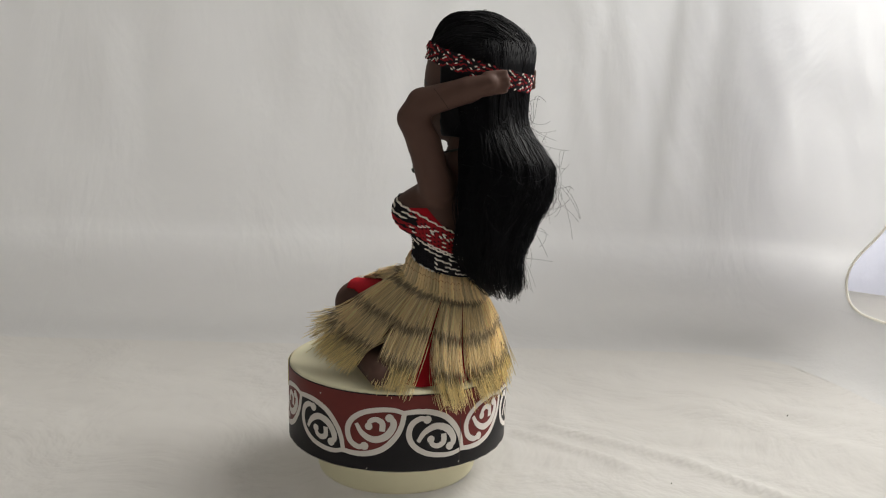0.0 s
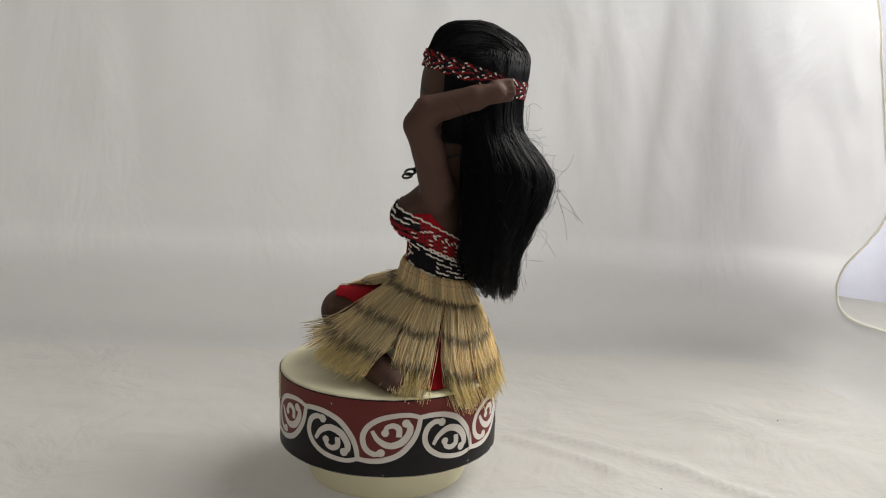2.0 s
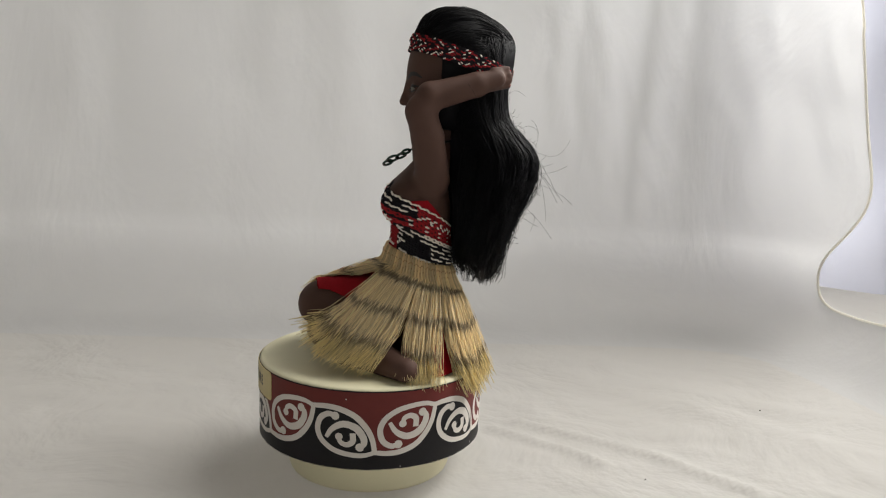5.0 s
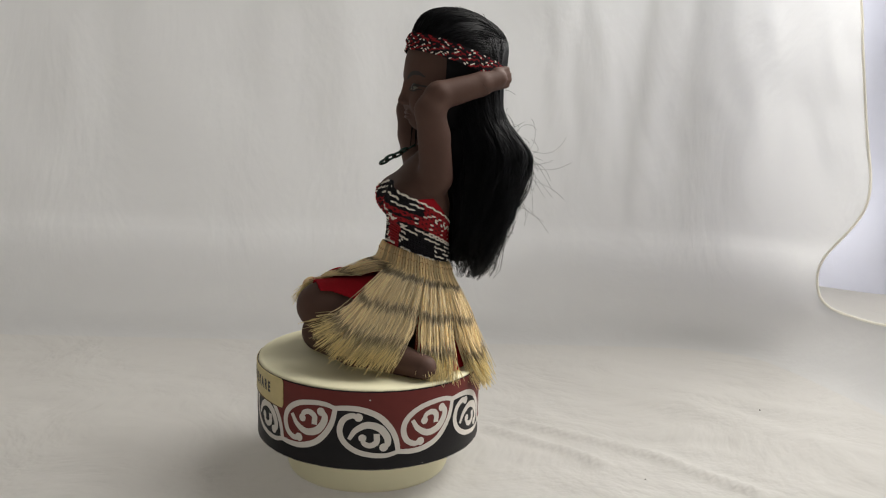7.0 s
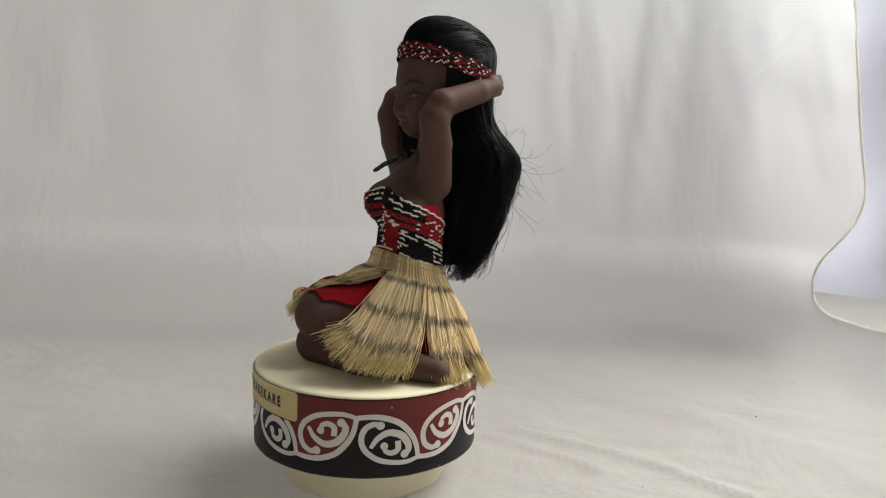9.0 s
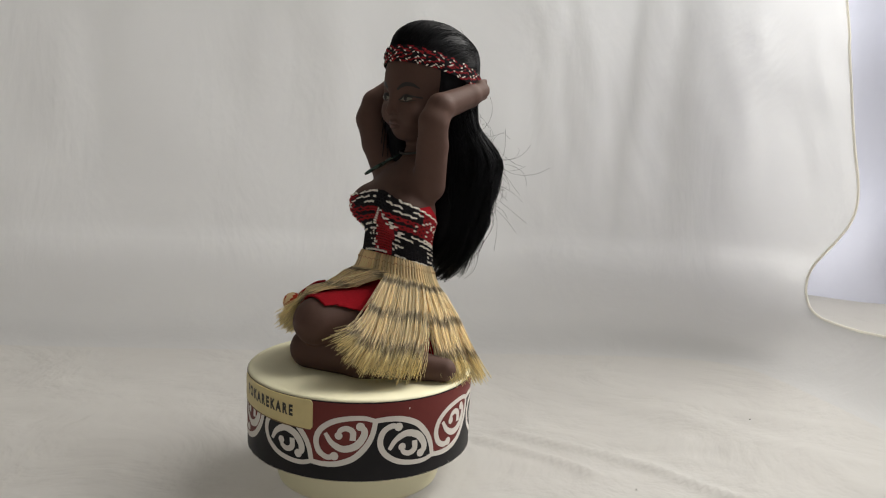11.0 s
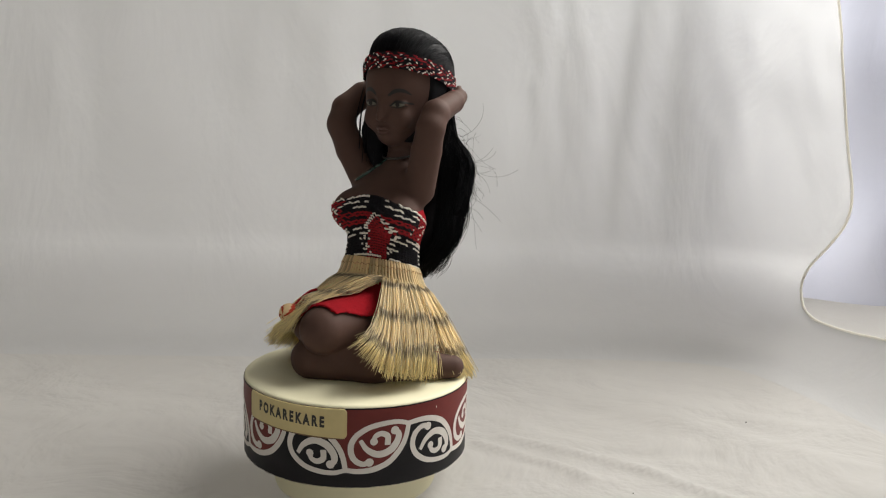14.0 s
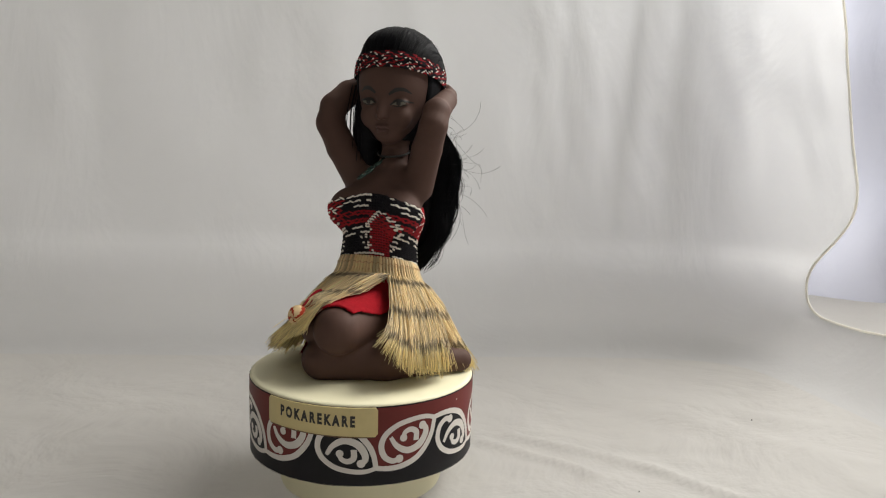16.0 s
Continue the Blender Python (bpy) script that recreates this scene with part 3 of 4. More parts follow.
def hair_field(p):
    z = p[..., 2]
    cx, cy, wx, wy = hair_at(z)
    q = np.sqrt(((p[..., 0] - cx) / wx) ** 2 + ((p[..., 1] - cy) / wy) ** 2) + 1e-6
    a = np.arctan2(p[..., 1] - cy, p[..., 0] - cx)
    low = np.clip((165 - z) / 50, 0, 1)
    wave = low * (0.035 * np.sin(5 * a + z * 0.05) + 0.03 * np.sin(9 * a - z * 0.09 + 1) + 0.02 * np.sin(17 * a + z * 0.13))
    d = (q - 1 - wave) * np.minimum(wx, wy) + 1.0 + 1.6 * np.clip((160 - z) / 20, 0, 1)
    d = np.where(z > 146, np.minimum(d, head_field(p) - 1.1), d)
    # the face stays free: nothing before the temples under the band
    front = np.where(z < 176, 23.5, 23.5 - (z - 176) * 2.0)
    d = np.maximum(d, front - p[..., 1] - 0.25 * np.clip(158 - z, 0, 10))
    d = np.maximum(d, np.maximum(90 + 3 * np.sin(p[..., 0] * 0.5) - z, z - 194.6))
    # a lock before her right shoulder
    return np.minimum(d, smin(limb(p, (-12.5, 33, 168), (-11.5, 28, 150), 5, 6), limb(p, (-11.5, 28, 150), (-10.5, 28, 131), 6, 5), 2))


def doll():
    heap = Heap()
    for field, lo, hi, step, mat in ((body_field, (-34, -36, 46.5), (48, 56, 176), 0.85, 0), (head_field, (-18, 5, 142), (23, 55, 196), 0.5, 0),
                                     (hair_field, (-24, 8, 78), (26, 68, 199), 1.1, 1)):
        v, f = surface(field, lo, hi, step)
        if field is body_field:
            v[:, 2] = np.maximum(v[:, 2], 49.05)
        heap.add(v * MM, f.tolist(), mat)
    # painted face: lids, eyes, brows and lips as thin strokes laid on the head

    def on_face(x, z):
        lo_y, hi_y = np.full(len(x), 4.0), np.full(len(x), 33.0)
        for _ in range(24):
            m = (lo_y + hi_y) / 2
            inside = head_field(np.stack([x, m, z], -1)) < 0
            hi_y, lo_y = np.where(inside, m, hi_y), np.where(inside, lo_y, m)
        return hi_y

    def stroke(line, width, mat, lift=0.12):
        C = spline(line, 6)
        D = np.gradient(C, axis=0)
        D /= np.linalg.norm(D, axis=1)[:, None]
        N = np.stack([-D[:, 1], D[:, 0]], 1)
        w = np.interp(np.linspace(0, 1, len(C)), np.linspace(0, 1, len(width)), width)[:, None]
        A = np.concatenate([C - N * w / 2, C, C + N * w / 2])
        y = on_face(A[:, 0], A[:, 1]) - lift
        n = len(C)
        faces = []
        for i in range(n - 1):
            faces += [(i, i + 1, n + i + 1, n + i), (n + i, n + i + 1, 2 * n + i + 1, 2 * n + i)]
        heap.add(np.stack([A[:, 0], y, A[:, 1]], 1) * MM, faces, mat)
    for ex, ez, s in ((9.4, 162.0, 1), (-4.7, 162.6, -1)):
        stroke([(ex - 3.2 * s, ez - 0.7), (ex - 1.2 * s, ez - 0.1), (ex + 1 * s, ez - 0.1), (ex + 3.0 * s, ez - 0.3)], [0.3, 2.0, 2.2, 0.3], 3)
        stroke([(ex - 0.9 * s, ez - 0.1), (ex + 1.0 * s, ez - 0.1)], [1.2, 2.1, 2.1, 1.2], 2, 0.2)
        stroke([(ex - 3.6 * s, ez - 0.9), (ex - 1.2 * s, ez + 0.9), (ex + 1 * s, ez + 0.9), (ex + 5.2 * s, ez + 0.2)], [0.5, 1.1, 1.2, 0.5], 2, 0.25)
        stroke([(ex - 3.0 * s, ez - 1.3), (ex, ez - 1.5), (ex + 3.4 * s, ez - 0.8)], [0.2, 0.45, 0.2], 2, 0.22)
        stroke([(ex - 4.0 * s, ez + 3.4), (ex - 1 * s, ez + 5.4), (ex + 2 * s, ez + 5.5), (ex + 4.6 * s, ez + 4.0)], [0.9, 1.7, 1.5, 0.4], 2)
    stroke([(-1.2, 151.3), (0.6, 151.9), (2.0, 151.6), (3.4, 151.8), (5.2, 150.9)], [0.2, 1.0, 0.8, 1.0, 0.2], 4)
    stroke([(-0.6, 150.6), (2.0, 150.0), (4.6, 150.3)], [0.2, 1.2, 0.2], 4)
    # hair combed back over the crown, from the brow to the band behind
    rnd = random.Random(4)
    hub = np.array((2.0, 34.0, 172.0))
    lines = []
    for k in range(2000):
        ph = rnd.uniform(-2.0, 2.0)
        ph = ph * 0.6 + 0.4 * round(ph * 9) / 9 + rnd.gauss(0, 0.03)
        low = 0.35 - 0.16 * abs(ph)
        first = np.array((math.sin(ph), -0.95 * math.cos(ph), low + rnd.uniform(-0.1, 0.12)))
        over = np.array((0.95 * math.sin(ph) + rnd.gauss(0, 0.06), 0.15, 1.35 - 0.85 * abs(math.sin(ph)) + rnd.gauss(0, 0.05)))
        last = np.array((0.5 * math.sin(ph) + rnd.gauss(0, 0.12), 0.95, rnd.uniform(-0.15, 0.2)))
        t = np.linspace(rnd.uniform(0, 0.15), rnd.uniform(0.75, 1.0), 18)[:, None]
        lines.append(first * (1 - t) ** 2 + 2 * over * t * (1 - t) + last * t ** 2 + np.sin(t * 7 + ph * 5) * np.array((0.03, 0, 0.02)))
    ways = np.array(lines)
    ways /= np.linalg.norm(ways, axis=-1)[..., None]
    near, far = np.full(ways.shape[:2], 8.0), np.full(ways.shape[:2], 32.0)
    for _ in range(16):
        m = (near + far) / 2
        inside = hair_field(hub + ways * m[..., None]) < 0
        near, far = np.where(inside, m, near), np.where(inside, far, m)
    for line, r in zip(ways, far):
        lift = rnd.uniform(-0.2, 0.4)
        swell = np.array([0.8 * noise.noise((line[9, 0] * 5, q * 0.16, 2.0)) for q in range(18)])
        pts = hub + line * (r + lift + swell)[:, None]
        v, f = tube(pts, np.r_[0.08, np.full(16, 0.19), 0.08], 3)
        heap.add(np.array(v) * MM, f, 1)
    # locks that fall from under the band, each with its own wave and end
    locks = []
    for k in range(95):
        a = rnd.uniform(-0.62, math.pi + 0.62)
        locks.append((a, rnd.uniform(0, 6.3), rnd.uniform(0.6, 2.6), rnd.uniform(0.84, 1.05),
                      80 + 9 * noise.noise((math.cos(a) * 4, math.sin(a) * 4, 3)) + 20 * rnd.random() ** 1.6, rnd.uniform(0.06, 0.12)))
    for k in range(3600):
        a, ph, wob, rad, end, turn = locks[k % len(locks)]
        a += rnd.gauss(0, 0.065)
        ph += rnd.gauss(0, 0.25)
        rad += rnd.gauss(0, 0.02)
        end += abs(rnd.gauss(0, 4)) + (rnd.uniform(8, 40) if rnd.random() < 0.15 else 0)
        loose = abs(rnd.gauss(0, 0.35))
        top = rnd.uniform(176, 183)
        zs = top - (top - end) * np.linspace(0, 1, 26)
        cx, cy, wx, wy = hair_at(zs)
        grow = np.clip((168 - zs) / 80, 0, 1)
        low = np.clip((165 - zs) / 50, 0, 1)
        wave = low * (0.035 * np.sin(5 * a + zs * 0.05) + 0.03 * np.sin(9 * a - zs * 0.09 + 1) + 0.02 * np.sin(17 * a + zs * 0.13))
        r = np.where(zs > 162, np.minimum(rad, 0.98), np.minimum(rad, 0.99 + 0.12 * grow)) + wave + 0.16 * loose * np.clip((150 - zs) / 70, 0, 1) ** 1.5
        r = np.maximum(r, np.where(zs > 100, 0.955 + wave, 0))
        tw = a + (0.13 * np.sin(zs * turn + ph) + 0.05 * np.sin(zs * 0.17 + ph * 2)) * (0.35 + grow)
        x = cx + wx * r * np.cos(tw) + wob * grow * np.sin(zs * (turn + 0.03) + ph)
        y = cy + wy * r * np.sin(tw) + wob * grow * np.cos(zs * turn + ph)
        seed = k % len(locks) + rnd.uniform(0, 0.5)
        stir = 5.5 * grow * np.array([[noise.noise((seed * 3.1, z * 0.06, q)) for z in zs] for q in (0.0, 9.0)])
        if rnd.random() < 0.14:
            stir = stir * rnd.uniform(1.3, 2.2)
        x, y = x + stir[0], y + stir[1] * 0.8
        v, f = tube(np.stack([x, y, zs], 1), np.linspace(0.20, 0.07, len(zs)), 3)
        heap.add(np.array(v) * MM, f, 1)
    for k in range(160):
        q = np.array((rnd.gauss(0, 2.2), rnd.gauss(0, 2.2), 0))
        line = spline([(-13, 33, 170), (-13.5, 29, 158), (-12.5, 26.5, 146), (-12 + rnd.gauss(0, 1.5), 26 + rnd.gauss(0, 1), rnd.uniform(126, 134))], 5) + q
        heap.add(*[(np.array(w) * MM if i == 0 else w) for i, w in enumerate(tube(line, 0.2, 3))], 1)
    # stray hairs that stand off in long loose curls
    for k in range(620):
        a = rnd.uniform(-0.1, math.pi - 0.2)
        z0 = rnd.choice([rnd.uniform(182, 194), rnd.uniform(120, 150), rnd.uniform(132, 158), rnd.uniform(132, 158), rnd.uniform(95, 140)])
        cx, cy, wx, wy = hair_at(z0)
        p = np.array((cx + 0.97 * wx * math.cos(a), cy + 0.97 * wy * math.sin(a), z0))
        out = np.array((math.cos(a), math.sin(a), 0.0))
        side = np.array((-math.sin(a), math.cos(a), 0.0)) * rnd.choice((-1, 1))
        d = out * rnd.uniform(0.25, 0.7) + side * rnd.uniform(0.1, 0.9) + np.array((0, 0, rnd.uniform(-0.9, 0.0) if z0 < 160 else rnd.uniform(-0.4, 0.0)))
        if z0 > 160:
            d = side * 0.9 + out * rnd.uniform(0.1, 0.35) + np.array((0, 0, rnd.uniform(-0.5, 0.15)))
        spin = np.cross(d, -out) * rnd.uniform(0.10, 0.34) + np.array((rnd.gauss(0, 0.06), rnd.gauss(0, 0.06), rnd.gauss(0, 0.06)))
        pts = [p]
        for i in range(rnd.randint(14, 40) if z0 < 160 else rnd.randint(8, 16)):
            d = d / np.linalg.norm(d)
            d = d + np.cross(spin, d) + np.array((0, 0, -0.02))
            p = p + d / np.linalg.norm(d) * 0.75
            pts.append(p)
        heap.add(*[(np.array(w) * MM if i == 0 else w) for i, w in enumerate(tube(pts, 0.06, 3))], 1)
    me = heap.made("doll", [SKIN, HAIR, BROW, EYE, LIP])
    return tagged(new("doll", me), "kneeling brown vinyl doll, long black hair, arms behind its head", "doll")


def hit_out(field, ax, ay, beta, z, far=40):
    """The distance from the upright axis (ax, ay) to the field's surface, in each direction beta and at each height."""
    lo_r, hi_r = np.zeros(len(beta)), np.full(len(beta), float(far))
    dx, dy = np.sin(beta), -np.cos(beta)
    for _ in range(24):
        m = (lo_r + hi_r) / 2
        inside = field(np.stack([ax + m * dx, ay + m * dy, z], -1)) < 0
        lo_r, hi_r = np.where(inside, m, lo_r), np.where(inside, hi_r, m)
    return hi_r


def stitch(heap, c, along, out, length, width, depth, mat):
    """One twisted yarn stitch: a small rounded bead, flat underneath."""
    along = along / (np.linalg.norm(along) + 1e-9)
    out = out / (np.linalg.norm(out) + 1e-9)
    side = np.cross(out, along)
    ring = [(-1, 0), (-0.45, -0.9), (0.5, -0.9), (1, 0), (0.45, 0.9), (-0.5, 0.9)]
    v = [c + along * a * length / 2 + side * b * width / 2 - out * depth * 0.4 for a, b in ring]
    v += [c + along * a * 0.55 * length / 2 + side * b * 0.5 * width / 2 + out * depth for a, b in ring]
    f = [(k, (k + 1) % 6, 6 + (k + 1) % 6, 6 + k) for k in range(6)] + [(6, 7, 8, 9, 10, 11)]
    heap.add(np.array(v) * MM, f, mat)


def bodice_colour(deg, r, rows, col):
    """Red 0, black 1 or white 2 for a stitch; deg from the front towards her left, r the row from the top."""
    u, q = deg - 15, (r + 0.5) / rows
    side = abs(u)
    run = (col + 2 * r) % 7 < 5
    if q < 0.24:
        if side > 62:
            return 2 if r < 1 or (q > 0.1 and (col * 3 + r * 2) % 7 < 3) else 0
        if side < 17:
            return 1
        return 2 if (r % 2 == 0 and run) or (r == 0 and side > 34) else 1
    edge = 4 + 100 * (q - 0.24) if q < 0.5 else 30 - 10 * (q - 0.5)
    if side < edge - 5:
        if q > 0.84:
            return 2 if (r % 2 == 0 and run) or (col + r) % 9 == 0 else 0
        return 2 if u < 4 - edge + 6 and (col + r) % 3 == 0 else 0
    if side < edge + 7:
        if q < 0.5:
            return 2 if (col + r) % 4 else 0
        return 2 if (r % 2 == 0 and (col + r // 2) % 4 < 3) or (col + r) % 5 == 0 else 1
    if q < 0.44:
        if side > 55 and (col + 2 * r) % 4 == 0 and r % 2:
            return 2
        return 1 if r % 4 == 0 and side < 60 else 0
    if q < 0.60:
        return 2 if (r % 2 == 0 and run) or (side > 74 and q < 0.53) else 1
    if side < edge + 14 or q > 0.84 or side > 84:
        return 2 if r % 2 == 0 and run else 1
    return 1


def bodice():
    ax, ay = 0.5, 18.5
    n, rows = 66, 25
    heap = Heap()
    beta = np.linspace(-math.pi, math.pi, n, endpoint=False)
    dx, dy = np.sin(beta), -np.cos(beta)
    # the neckline drops from the bust to the back, the waist likewise
    top = 114.6 + 9.6 * np.cos(beta) - 0.6 * np.exp(-(beta / 0.28) ** 2)
    low = 90.5 + 4.6 * np.cos(beta)
    grid = []
    for r in range(rows + 1):
        z = top + (low - top) * r / rows
        d = hit_out(trunk, ax, ay, beta, z) + 0.55
        grid.append(np.stack([ax + d * dx, ay + d * dy, z], 1))
    grid = np.array(grid)
    flat = grid.reshape(-1, 3)
    faces = [(r * n + k, (r + 1) * n + k, (r + 1) * n + (k + 1) % n, r * n + (k + 1) % n) for r in range(rows) for k in range(n)]
    heap.add(flat * MM, faces, 1)
    inner = flat.copy()
    inner[:, :2] = (inner[:, :2] - (ax, ay)) * 0.97 + (ax, ay)
    heap.add(inner * MM, [q[::-1] for q in faces], 1)
    for r in range(rows):
        for k in range(n):
            a, b, c = grid[r, k], grid[r, (k + 1) % n], grid[r + 1, k]
            mid = (a + b + c + grid[r + 1, (k + 1) % n]) / 4
            out = np.array((mid[0] - ax, mid[1] - ay, 0.0))
            w = np.linalg.norm(b - a)
            h = np.linalg.norm(c - a)
            lean = (b - a) / w + np.array((0, 0, 0.16 if (k + r) % 2 else -0.62))
            stitch(heap, mid + out / np.linalg.norm(out) * 0.1, lean, out, w * 1.42, h * 0.92, 0.36 + 0.12 * noise.noise((k * 0.9, r * 1.3, 0)), bodice_colour(math.degrees(beta[k]), r, rows, k))
    ob = tagged(new("bodice"), "strapless woven bodice in red, black and white yarn", "bodice")
    part("weave", heap.made("weave", [YARN_RED, YARN_BLACK, YARN_WHITE]), ob)
    # a peak of red felt shows over the edge under each arm
    for s in (-1, 1):
        v = []
        for i in range(9):
            bt = np.array([s * radians(74 + 5 * i)])
            z = float(np.interp(bt[0], beta, top))
            for up in (-2.0, 0.2 + 3.6 * (1 - abs(i - 4) / 4)):
                d = hit_out(trunk, ax, ay, bt, np.array([z + up]))[0] + 0.7
                v.append((ax + d * math.sin(bt[0]), ay - d * math.cos(bt[0]), z + up))
        part("felt_lining", mesh("felt_lining", np.array(v) * MM, [(2 * i, 2 * i + 1, 2 * i + 3, 2 * i + 2) for i in range(8)], [RED_FELT]), ob, "peak of red felt lining")
    return ob


def headband():
    c = np.array((2.6, 32.6, 174.6))
    n, rows = 130, 10
    heap = Heap()
    grid = []
    skull = lambda p: np.minimum(head_field(p), hair_field(p))
    beta = np.linspace(-math.pi, math.pi, n, endpoint=False)
    for r in range(rows + 1):
        z = c[2] - 0.8 + 6.6 * np.cos(beta) + 3.4 - 6.8 * r / rows
        d = np.maximum(hit_out(skull, c[0], c[1], beta, z, 30), 17.5) + 1.25
        d = (d + np.roll(d, 1) + np.roll(d, -1)) / 3
        grid.append(np.stack([c[0] + d * np.sin(beta), c[1] - d * np.cos(beta), z], 1))
    grid = np.array(grid)
    faces = [(r * n + k, (r + 1) * n + k, (r + 1) * n + (k + 1) % n, r * n + (k + 1) % n) for r in range(rows) for k in range(n)]
    heap.add(grid.reshape(-1, 3) * MM, faces, 1)
    for r in range(rows):
        for k in range(n):
            a, b, e = grid[r, k], grid[r, (k + 1) % n], grid[r + 1, k]
            mid = (a + b + e + grid[r + 1, (k + 1) % n]) / 4
            out = np.array((mid[0] - c[0], mid[1] - c[1], 0.0))
            w, h = np.linalg.norm(b - a), np.linalg.norm(e - a)
            zig = (k + 2 * abs(r - 4) + int(3 * noise.noise((k * 0.37, r * 0.8, 6)))) % 13
            mat = 2 if (zig in (0, 1) and (k + r) % 2) or (zig == 7 and (k + r) % 2) else (0 if zig in (2, 3, 8, 9) else 1)
            stitch(heap, mid, (b - a) / w + np.array((0, 0, 0.5 * (-1) ** (k // 4))), out, w * 1.6, h * 1.0, 0.15, mat)
    ob = new("headband", heap.made("headband", [YARN_RED, YARN_BLACK, YARN_WHITE]))
    return tagged(ob, "narrow woven headband in red, black and white", "headband")


# azimuth about the waist (0 front, 90 her left), and where the tip of a strand ends
TIPS = np.array([(8, 19, -33, 71), (15, 22, -32, 67), (35, 30, -26, 58), (60, 38, -13, 54.5), (78, 42.5, -1, 53), (92, 45, 9, 51), (115, 44, 23, 48), (140, 38, 38, 43.5),
                 (160, 25, 47.5, 42), (180, 7, 51, 43.5), (210, -17, 47, 46), (240, -33, 35, 49), (270, -40, 17, 51), (300, -40.5, 0, 53), (325, -38.5, -11, 57), (345, -33.5, -18.5, 61), (360, -26, -24, 65), (378, -17.5, -29, 69), (398, -9, -30.5, 74)])
# from and to where the tips of a tuft spread, and where it starts and ends at the waist
TUFTS = [(10, 42, 32, 46), (38, 74, 44, 86), (96, 116, 86, 119), (140, 153, 120, 146), (165, 184, 150, 184), (187, 205, 184, 206), (207, 240, 206, 242), (243, 275, 242, 277), (278, 312, 277, 310), (308, 345, 310, 348), (344, 378, 348, 384), (378, 392, 384, 404)]


def waist_ring(b, drop):
    return np.array((-1.3 + (16.2 + 0.10 * drop) * math.sin(b), 19.6 - (13.2 + 0.10 * drop) * math.cos(b), 91.9 + 4.4 * math.cos(b) - drop))


def grass_skirt():
    ob = tagged(new("grass_skirt"), "flared skirt of pale flax fibres with dark dyed bands", "skirt")
    rnd = random.Random(11)
    for lo, hi, from_, to_ in TUFTS:
        heap, strands = Heap(), []
        for k in range(int((to_ - from_) * (13.5 if lo < 95 or hi > 275 else 10.5))):
            t = rnd.random()
            start = from_ + (to_ - from_) * t
            deg = lo + (hi - lo) * (0.5 + (t - 0.5) * rnd.uniform(0.8, 1.05)) + rnd.gauss(0, 1.7 if rnd.random() < 0.88 else 4.5)
            deg = min(max(deg, 8), 397)
            tip = np.array([np.interp(deg, TIPS[:, 0], TIPS[:, q]) for q in (1, 2, 3)])
            b = radians(start)
            a0, a1 = waist_ring(b, 0), waist_ring(b, 5.5)
            out = np.array((math.sin(radians(deg)), -math.cos(radians(deg)), 0))
            tip = tip + out * rnd.gauss(-1.8, 1.2) + np.array((rnd.gauss(0, 1.2), rnd.gauss(0, 1.2), rnd.gauss(0.4, 1.3)))
            tip = a1 + (tip - a1) * (1.02 - 0.13 * rnd.random() ** 2)
            layer = rnd.uniform(-0.9, 1.1)
            tip0 = tip + np.array([np.interp(start, TIPS[:, 0], TIPS[:, q]) - np.interp(deg, TIPS[:, 0], TIPS[:, q]) for q in (1, 2, 3)])
            pts = [a0 + out * layer * 0.5, a1 + out * (1.4 + layer * 0.6)]
            span = np.linalg.norm(tip - a1)
            bow = rnd.gauss(0.055, 0.03) * span
            for q in (0.2, 0.42, 0.64, 0.84, 1.0):
                pts.append(a1 + (tip0 * (1 - q * q) + tip * q * q - a1) * q + (out * 0.6 + np.array((0, 0, 0.8))) * bow * 4 * q * (1 - q) * (1.2 - q) + out * layer * (1 - q))
            pts = np.array(pts)
            strands.append(pts)
        every = np.concatenate(strands)
        if lo < 95 or hi > 275:
            for _ in range(4):
                d = body_field(every)
                g = np.stack([body_field(every + np.eye(3)[q] * 0.3) - d for q in range(3)], -1) / 0.3
                every = every + g * np.clip((2.6 if lo > 300 else 2.0) - d, 0, 3)[:, None] * np.clip(np.tile(np.arange(7), len(strands)) - 0.5, 0, 1)[:, None]
        for pts in every.reshape(len(strands), 7, 3):
            r0 = rnd.uniform(0.07, 0.16)
            v, f = tube(pts, [0.26, 0.2, r0, r0, r0, r0 * 0.95, r0 * 0.7], 4)
            heap.add(np.array(v) * MM, f, 0, np.repeat(np.array([0, 0.14, 0.31, 0.50, 0.69, 0.86, 1.0]) + rnd.gauss(0, 0.012), 4))
        part("fibre_tuft", heap.made("fibre_tuft", [GRASS], True, "along"), ob)
    # bundles bound at the waist, and the binding thread
    heap = Heap()
    for k in range(84):
        b = 2 * math.pi * k / 84
        out = np.array((math.sin(b), -math.cos(b), 0))
        pts = [waist_ring(b, q) + out * w for q, w in ((-0.8, 0.9), (1.5, 1.6), (4.0, 2.0), (6.5, 3.0), (9.5, 4.8))]
        v, f = tube(pts, [0.5, 0.66, 0.62, 0.55, 0.15], 5)
        heap.add(np.array(v) * MM, f, 0, np.repeat([0, 0.03, 0.08, 0.12, 0.16], 5))
    part("waistband", heap.made("waistband", [GRASS], True, "along"), ob, "bundled fibres at the waist")
    heap = Heap()
    for drop in (2.0, 4.4):
        ring = []
        for k in range(168):
            b = 2 * math.pi * k / 168
            out = np.array((math.sin(b), -math.cos(b), 0))
            ring.append(waist_ring(b, drop) + out * (2.15 + 0.3 * (k % 2)) + np.array((0, 0, 0.4 * (-1) ** (k // 2))))
        v, f = tube(ring, 0.11, 4, True)
        heap.add(np.array(v) * MM, f)
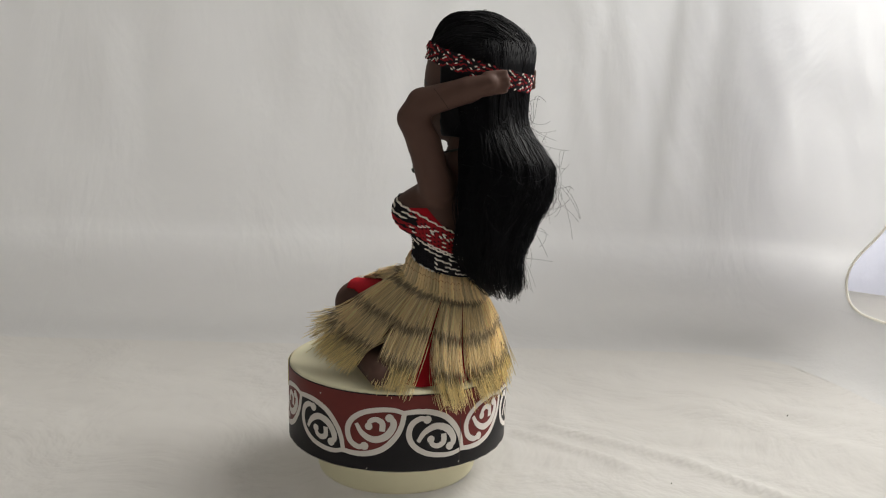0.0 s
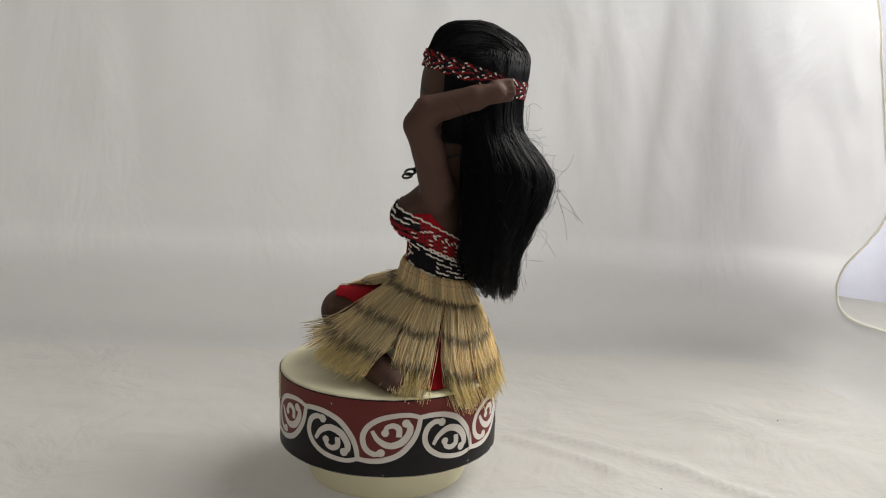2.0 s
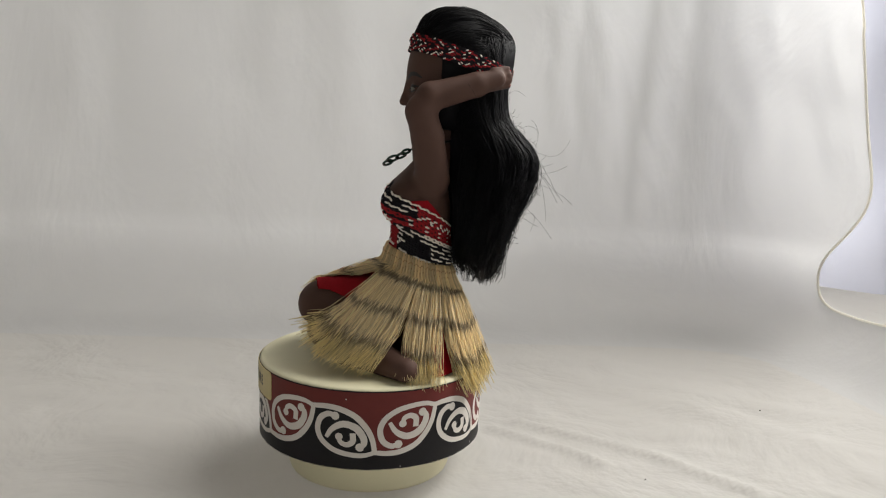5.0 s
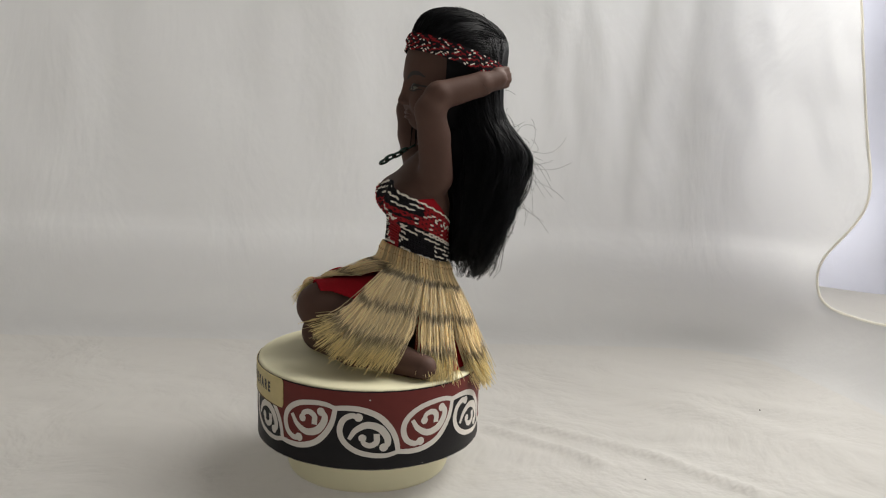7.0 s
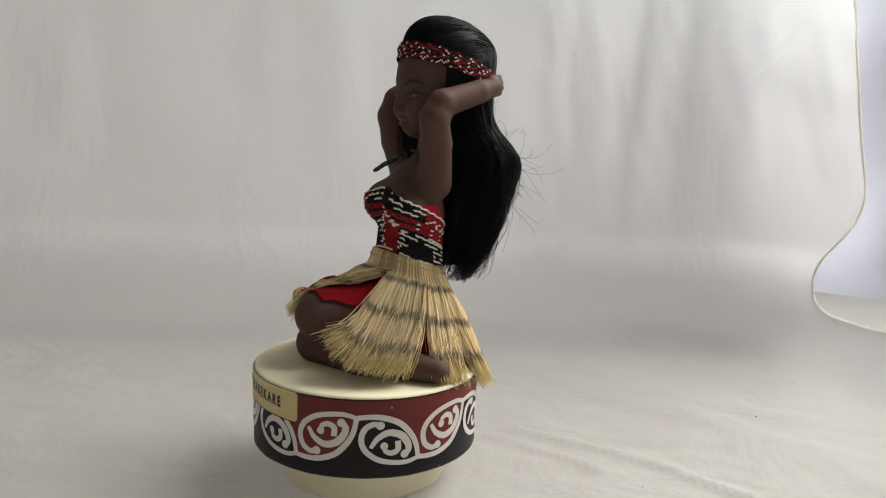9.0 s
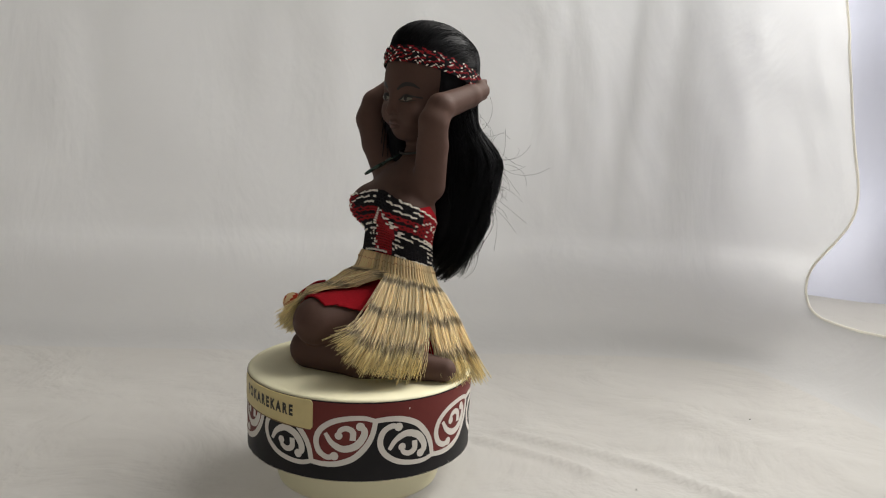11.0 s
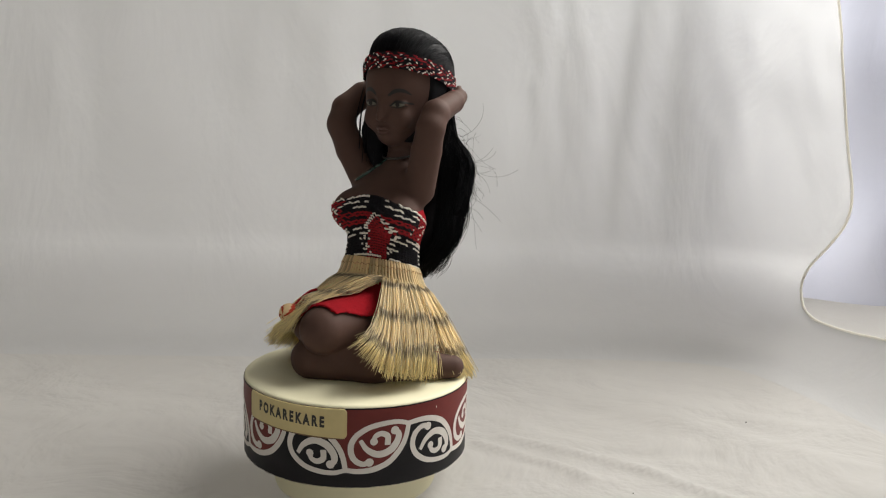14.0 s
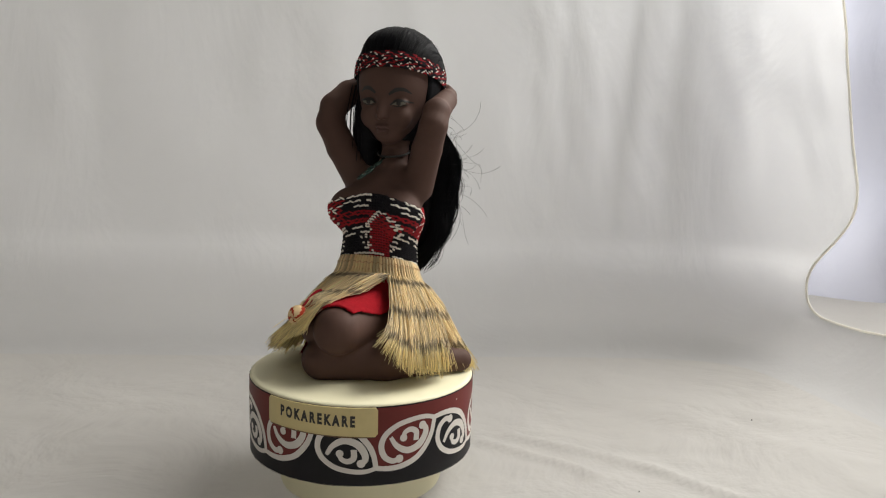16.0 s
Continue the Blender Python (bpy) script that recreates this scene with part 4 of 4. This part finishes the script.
    part("binding_thread", heap.made("binding_thread", [material("straw_thread", (0.42, 0.22, 0.10), 0.8)]), ob, "rusty binding thread")
    return ob


def underskirt():
    """Red felt: a lap over the thigh, and a flared back under the fibres."""
    ob = tagged(new("underskirt"), "bright red felt underskirt lying over the thigh", "skirt")

    def lap(p):
        d = np.abs(smin(thighs(p), trunk(p), 6) - 0.9) - 0.45
        keep = np.maximum(np.maximum(-24.5 + 0.10 * np.abs(p[..., 0] + 3) - p[..., 1], p[..., 1] - 14), -19 - p[..., 0])
        low = 76.6 + 1.6 * np.sin(p[..., 1] * 0.22) - 0.9 * np.clip(-6 - p[..., 0], 0, 8)
        keep = np.maximum(np.maximum(keep, low - p[..., 2]), p[..., 2] - 91)
        return np.maximum(d, keep)
    v, f = surface(lap, (-28, -28, 58), (26, 16, 94), 0.6)
    part("lap_panel", mesh("lap_panel", v * MM, f.tolist(), [RED_FELT]), ob, "red felt lap over the thigh")
    n, m = 60, 12
    v = []
    for layer in (0, 0.8):
        for i in range(n + 1):
            deg = 86 + (300 - 86) * i / n
            a = waist_ring(radians(deg), 6)
            tip = np.array([np.interp(deg, TIPS[:, 0], TIPS[:, q]) for q in (1, 2, 3)])
            c = np.array((0, 19, 0))
            tip = np.array((*(c[:2] + (tip[:2] - c[:2]) * 0.80), 49.6))
            rad = math.hypot(tip[0], tip[1])
            if rad > 44.5:
                tip[:2] *= 44.5 / rad
            for j in range(m + 1):
                q = j / m
                p = a + (tip - a) * q
                out = np.array((math.sin(radians(deg)), -math.cos(radians(deg)), 0))
                v.append(p + out * (1.2 * math.sin(deg * 0.22) * q - layer - 1.2 * (1 - q)))
    f = []
    for layer in (0, 1):
        o = layer * (n + 1) * (m + 1)
        for i in range(n):
            for j in range(m):
                a = o + i * (m + 1) + j
                q = (a, a + m + 1, a + m + 2, a + 1)
                f.append(q if layer else q[::-1])
    part("back_panel", mesh("back_panel", np.array(v) * MM, f, [RED_FELT]), ob, "flared red felt back")
    return ob


def necklace():
    ob = tagged(new("necklace"), "black cord necklace with a dark green carved pendant", "necklace")
    ring = []
    for k in range(40):
        b = 2 * math.pi * k / 40
        ring.append((2.4 + 6.9 * math.sin(b), 26.0 - 7.6 * math.cos(b), 140.5 - 1.6 * math.cos(b)))
    v, f = tube(np.array(ring) * MM, 0.0005, 6, True)
    part("cord", mesh("cord", v, f, [INK]), ob, "black cord")
    heap = Heap()
    top, end = np.array((1.6, 17.0, 138.5)), np.array((-3.4, 3.6, 130.5))
    d = (end - top) / np.linalg.norm(end - top)
    side = np.cross(d, (0, 0.5, 0.86))
    side /= np.linalg.norm(side)
    for k, (at, r) in enumerate(((5.5, 1.9), (8.6, 2.2), (12.0, 2.5), (15.0, 2.1))):
        c = top + d * at
        ring = [c + d * r * 0.95 * math.cos(t) + side * (r * math.sin(t) + (0.7 if k % 2 else -0.7)) for t in np.linspace(0, 2 * math.pi, 21)[:-1]]
        v, f = tube(np.array(ring) * MM, 0.00055, 6, True)
        heap.add(v, f)
    v, f = tube(np.array([top, top + d * 2, top + d * 4]) * MM, 0.0004, 6)
    heap.add(v, f)
    part("pendant", heap.made("pendant", [GREEN]), ob, "dark green carved twist pendant")
    return ob


def poi():
    ob = tagged(new("poi_ball"), "small cream ball with orange-red stripes on a red cord", "poi ball")
    c, r = np.array((-19.3, -22.2, 74.8)), 4.2
    heap = Heap()
    n, m = 24, 16
    v = [c + r * np.array((math.sin(math.pi * j / m) * math.cos(2 * math.pi * i / n), math.cos(math.pi * j / m), math.sin(math.pi * j / m) * math.sin(2 * math.pi * i / n)))
         for j in range(m + 1) for i in range(n)]
    f, mi = [], []
    for j in range(m):
        for i in range(n):
            f.append((j * n + i, j * n + (i + 1) % n, (j + 1) * n + (i + 1) % n, (j + 1) * n + i))
            mi.append(1 if (i + j // 2) % 6 < 2 else 0)
    heap.add(np.array(v) * MM, f, mi)
    part("ball", heap.made("ball", [POI_CREAM, POI_RED]), ob)
    cord = spline([(-18.4, -19.6, 78.0), (-17.6, -16.0, 80.6), (-16.7, -12, 82.6), (-16, -8, 83.0)], 8)
    v, f = tube(cord * MM, 0.0006, 6)
    part("cord", mesh("cord", v, f, [YARN_RED]), ob, "red plaited cord")
    return ob


def specks():
    for x, y, r in ((0.208, 0.058, 0.00032), (0.118, -0.024, 0.00022)):
        v, f = tube([(x - r, y, 0.0012), (x, y + r * 0.3, 0.0016), (x + r, y, 0.0012)], [r * 0.5, r, r * 0.5], 6)
        tagged(new("lint_speck", mesh("lint_speck", v, f, [LINT])), "tiny dark speck of lint on the white sheet", "lint", group="lint on the sheet")


cloth_sweep()
floor_cloth()
room()
drum = musical_box()
worn = [doll(), bodice(), headband(), underskirt(), grass_skirt(), necklace(), poi()]
specks()


def motions():
    """The musical box's top and the doll on it turn slowly to their left."""
    rows = [(r[0], pose(0, 0, 0, 0, 0, r[7])) for r in PATH]
    for thing in [drum] + worn:
        walk(thing, rows)


motions()
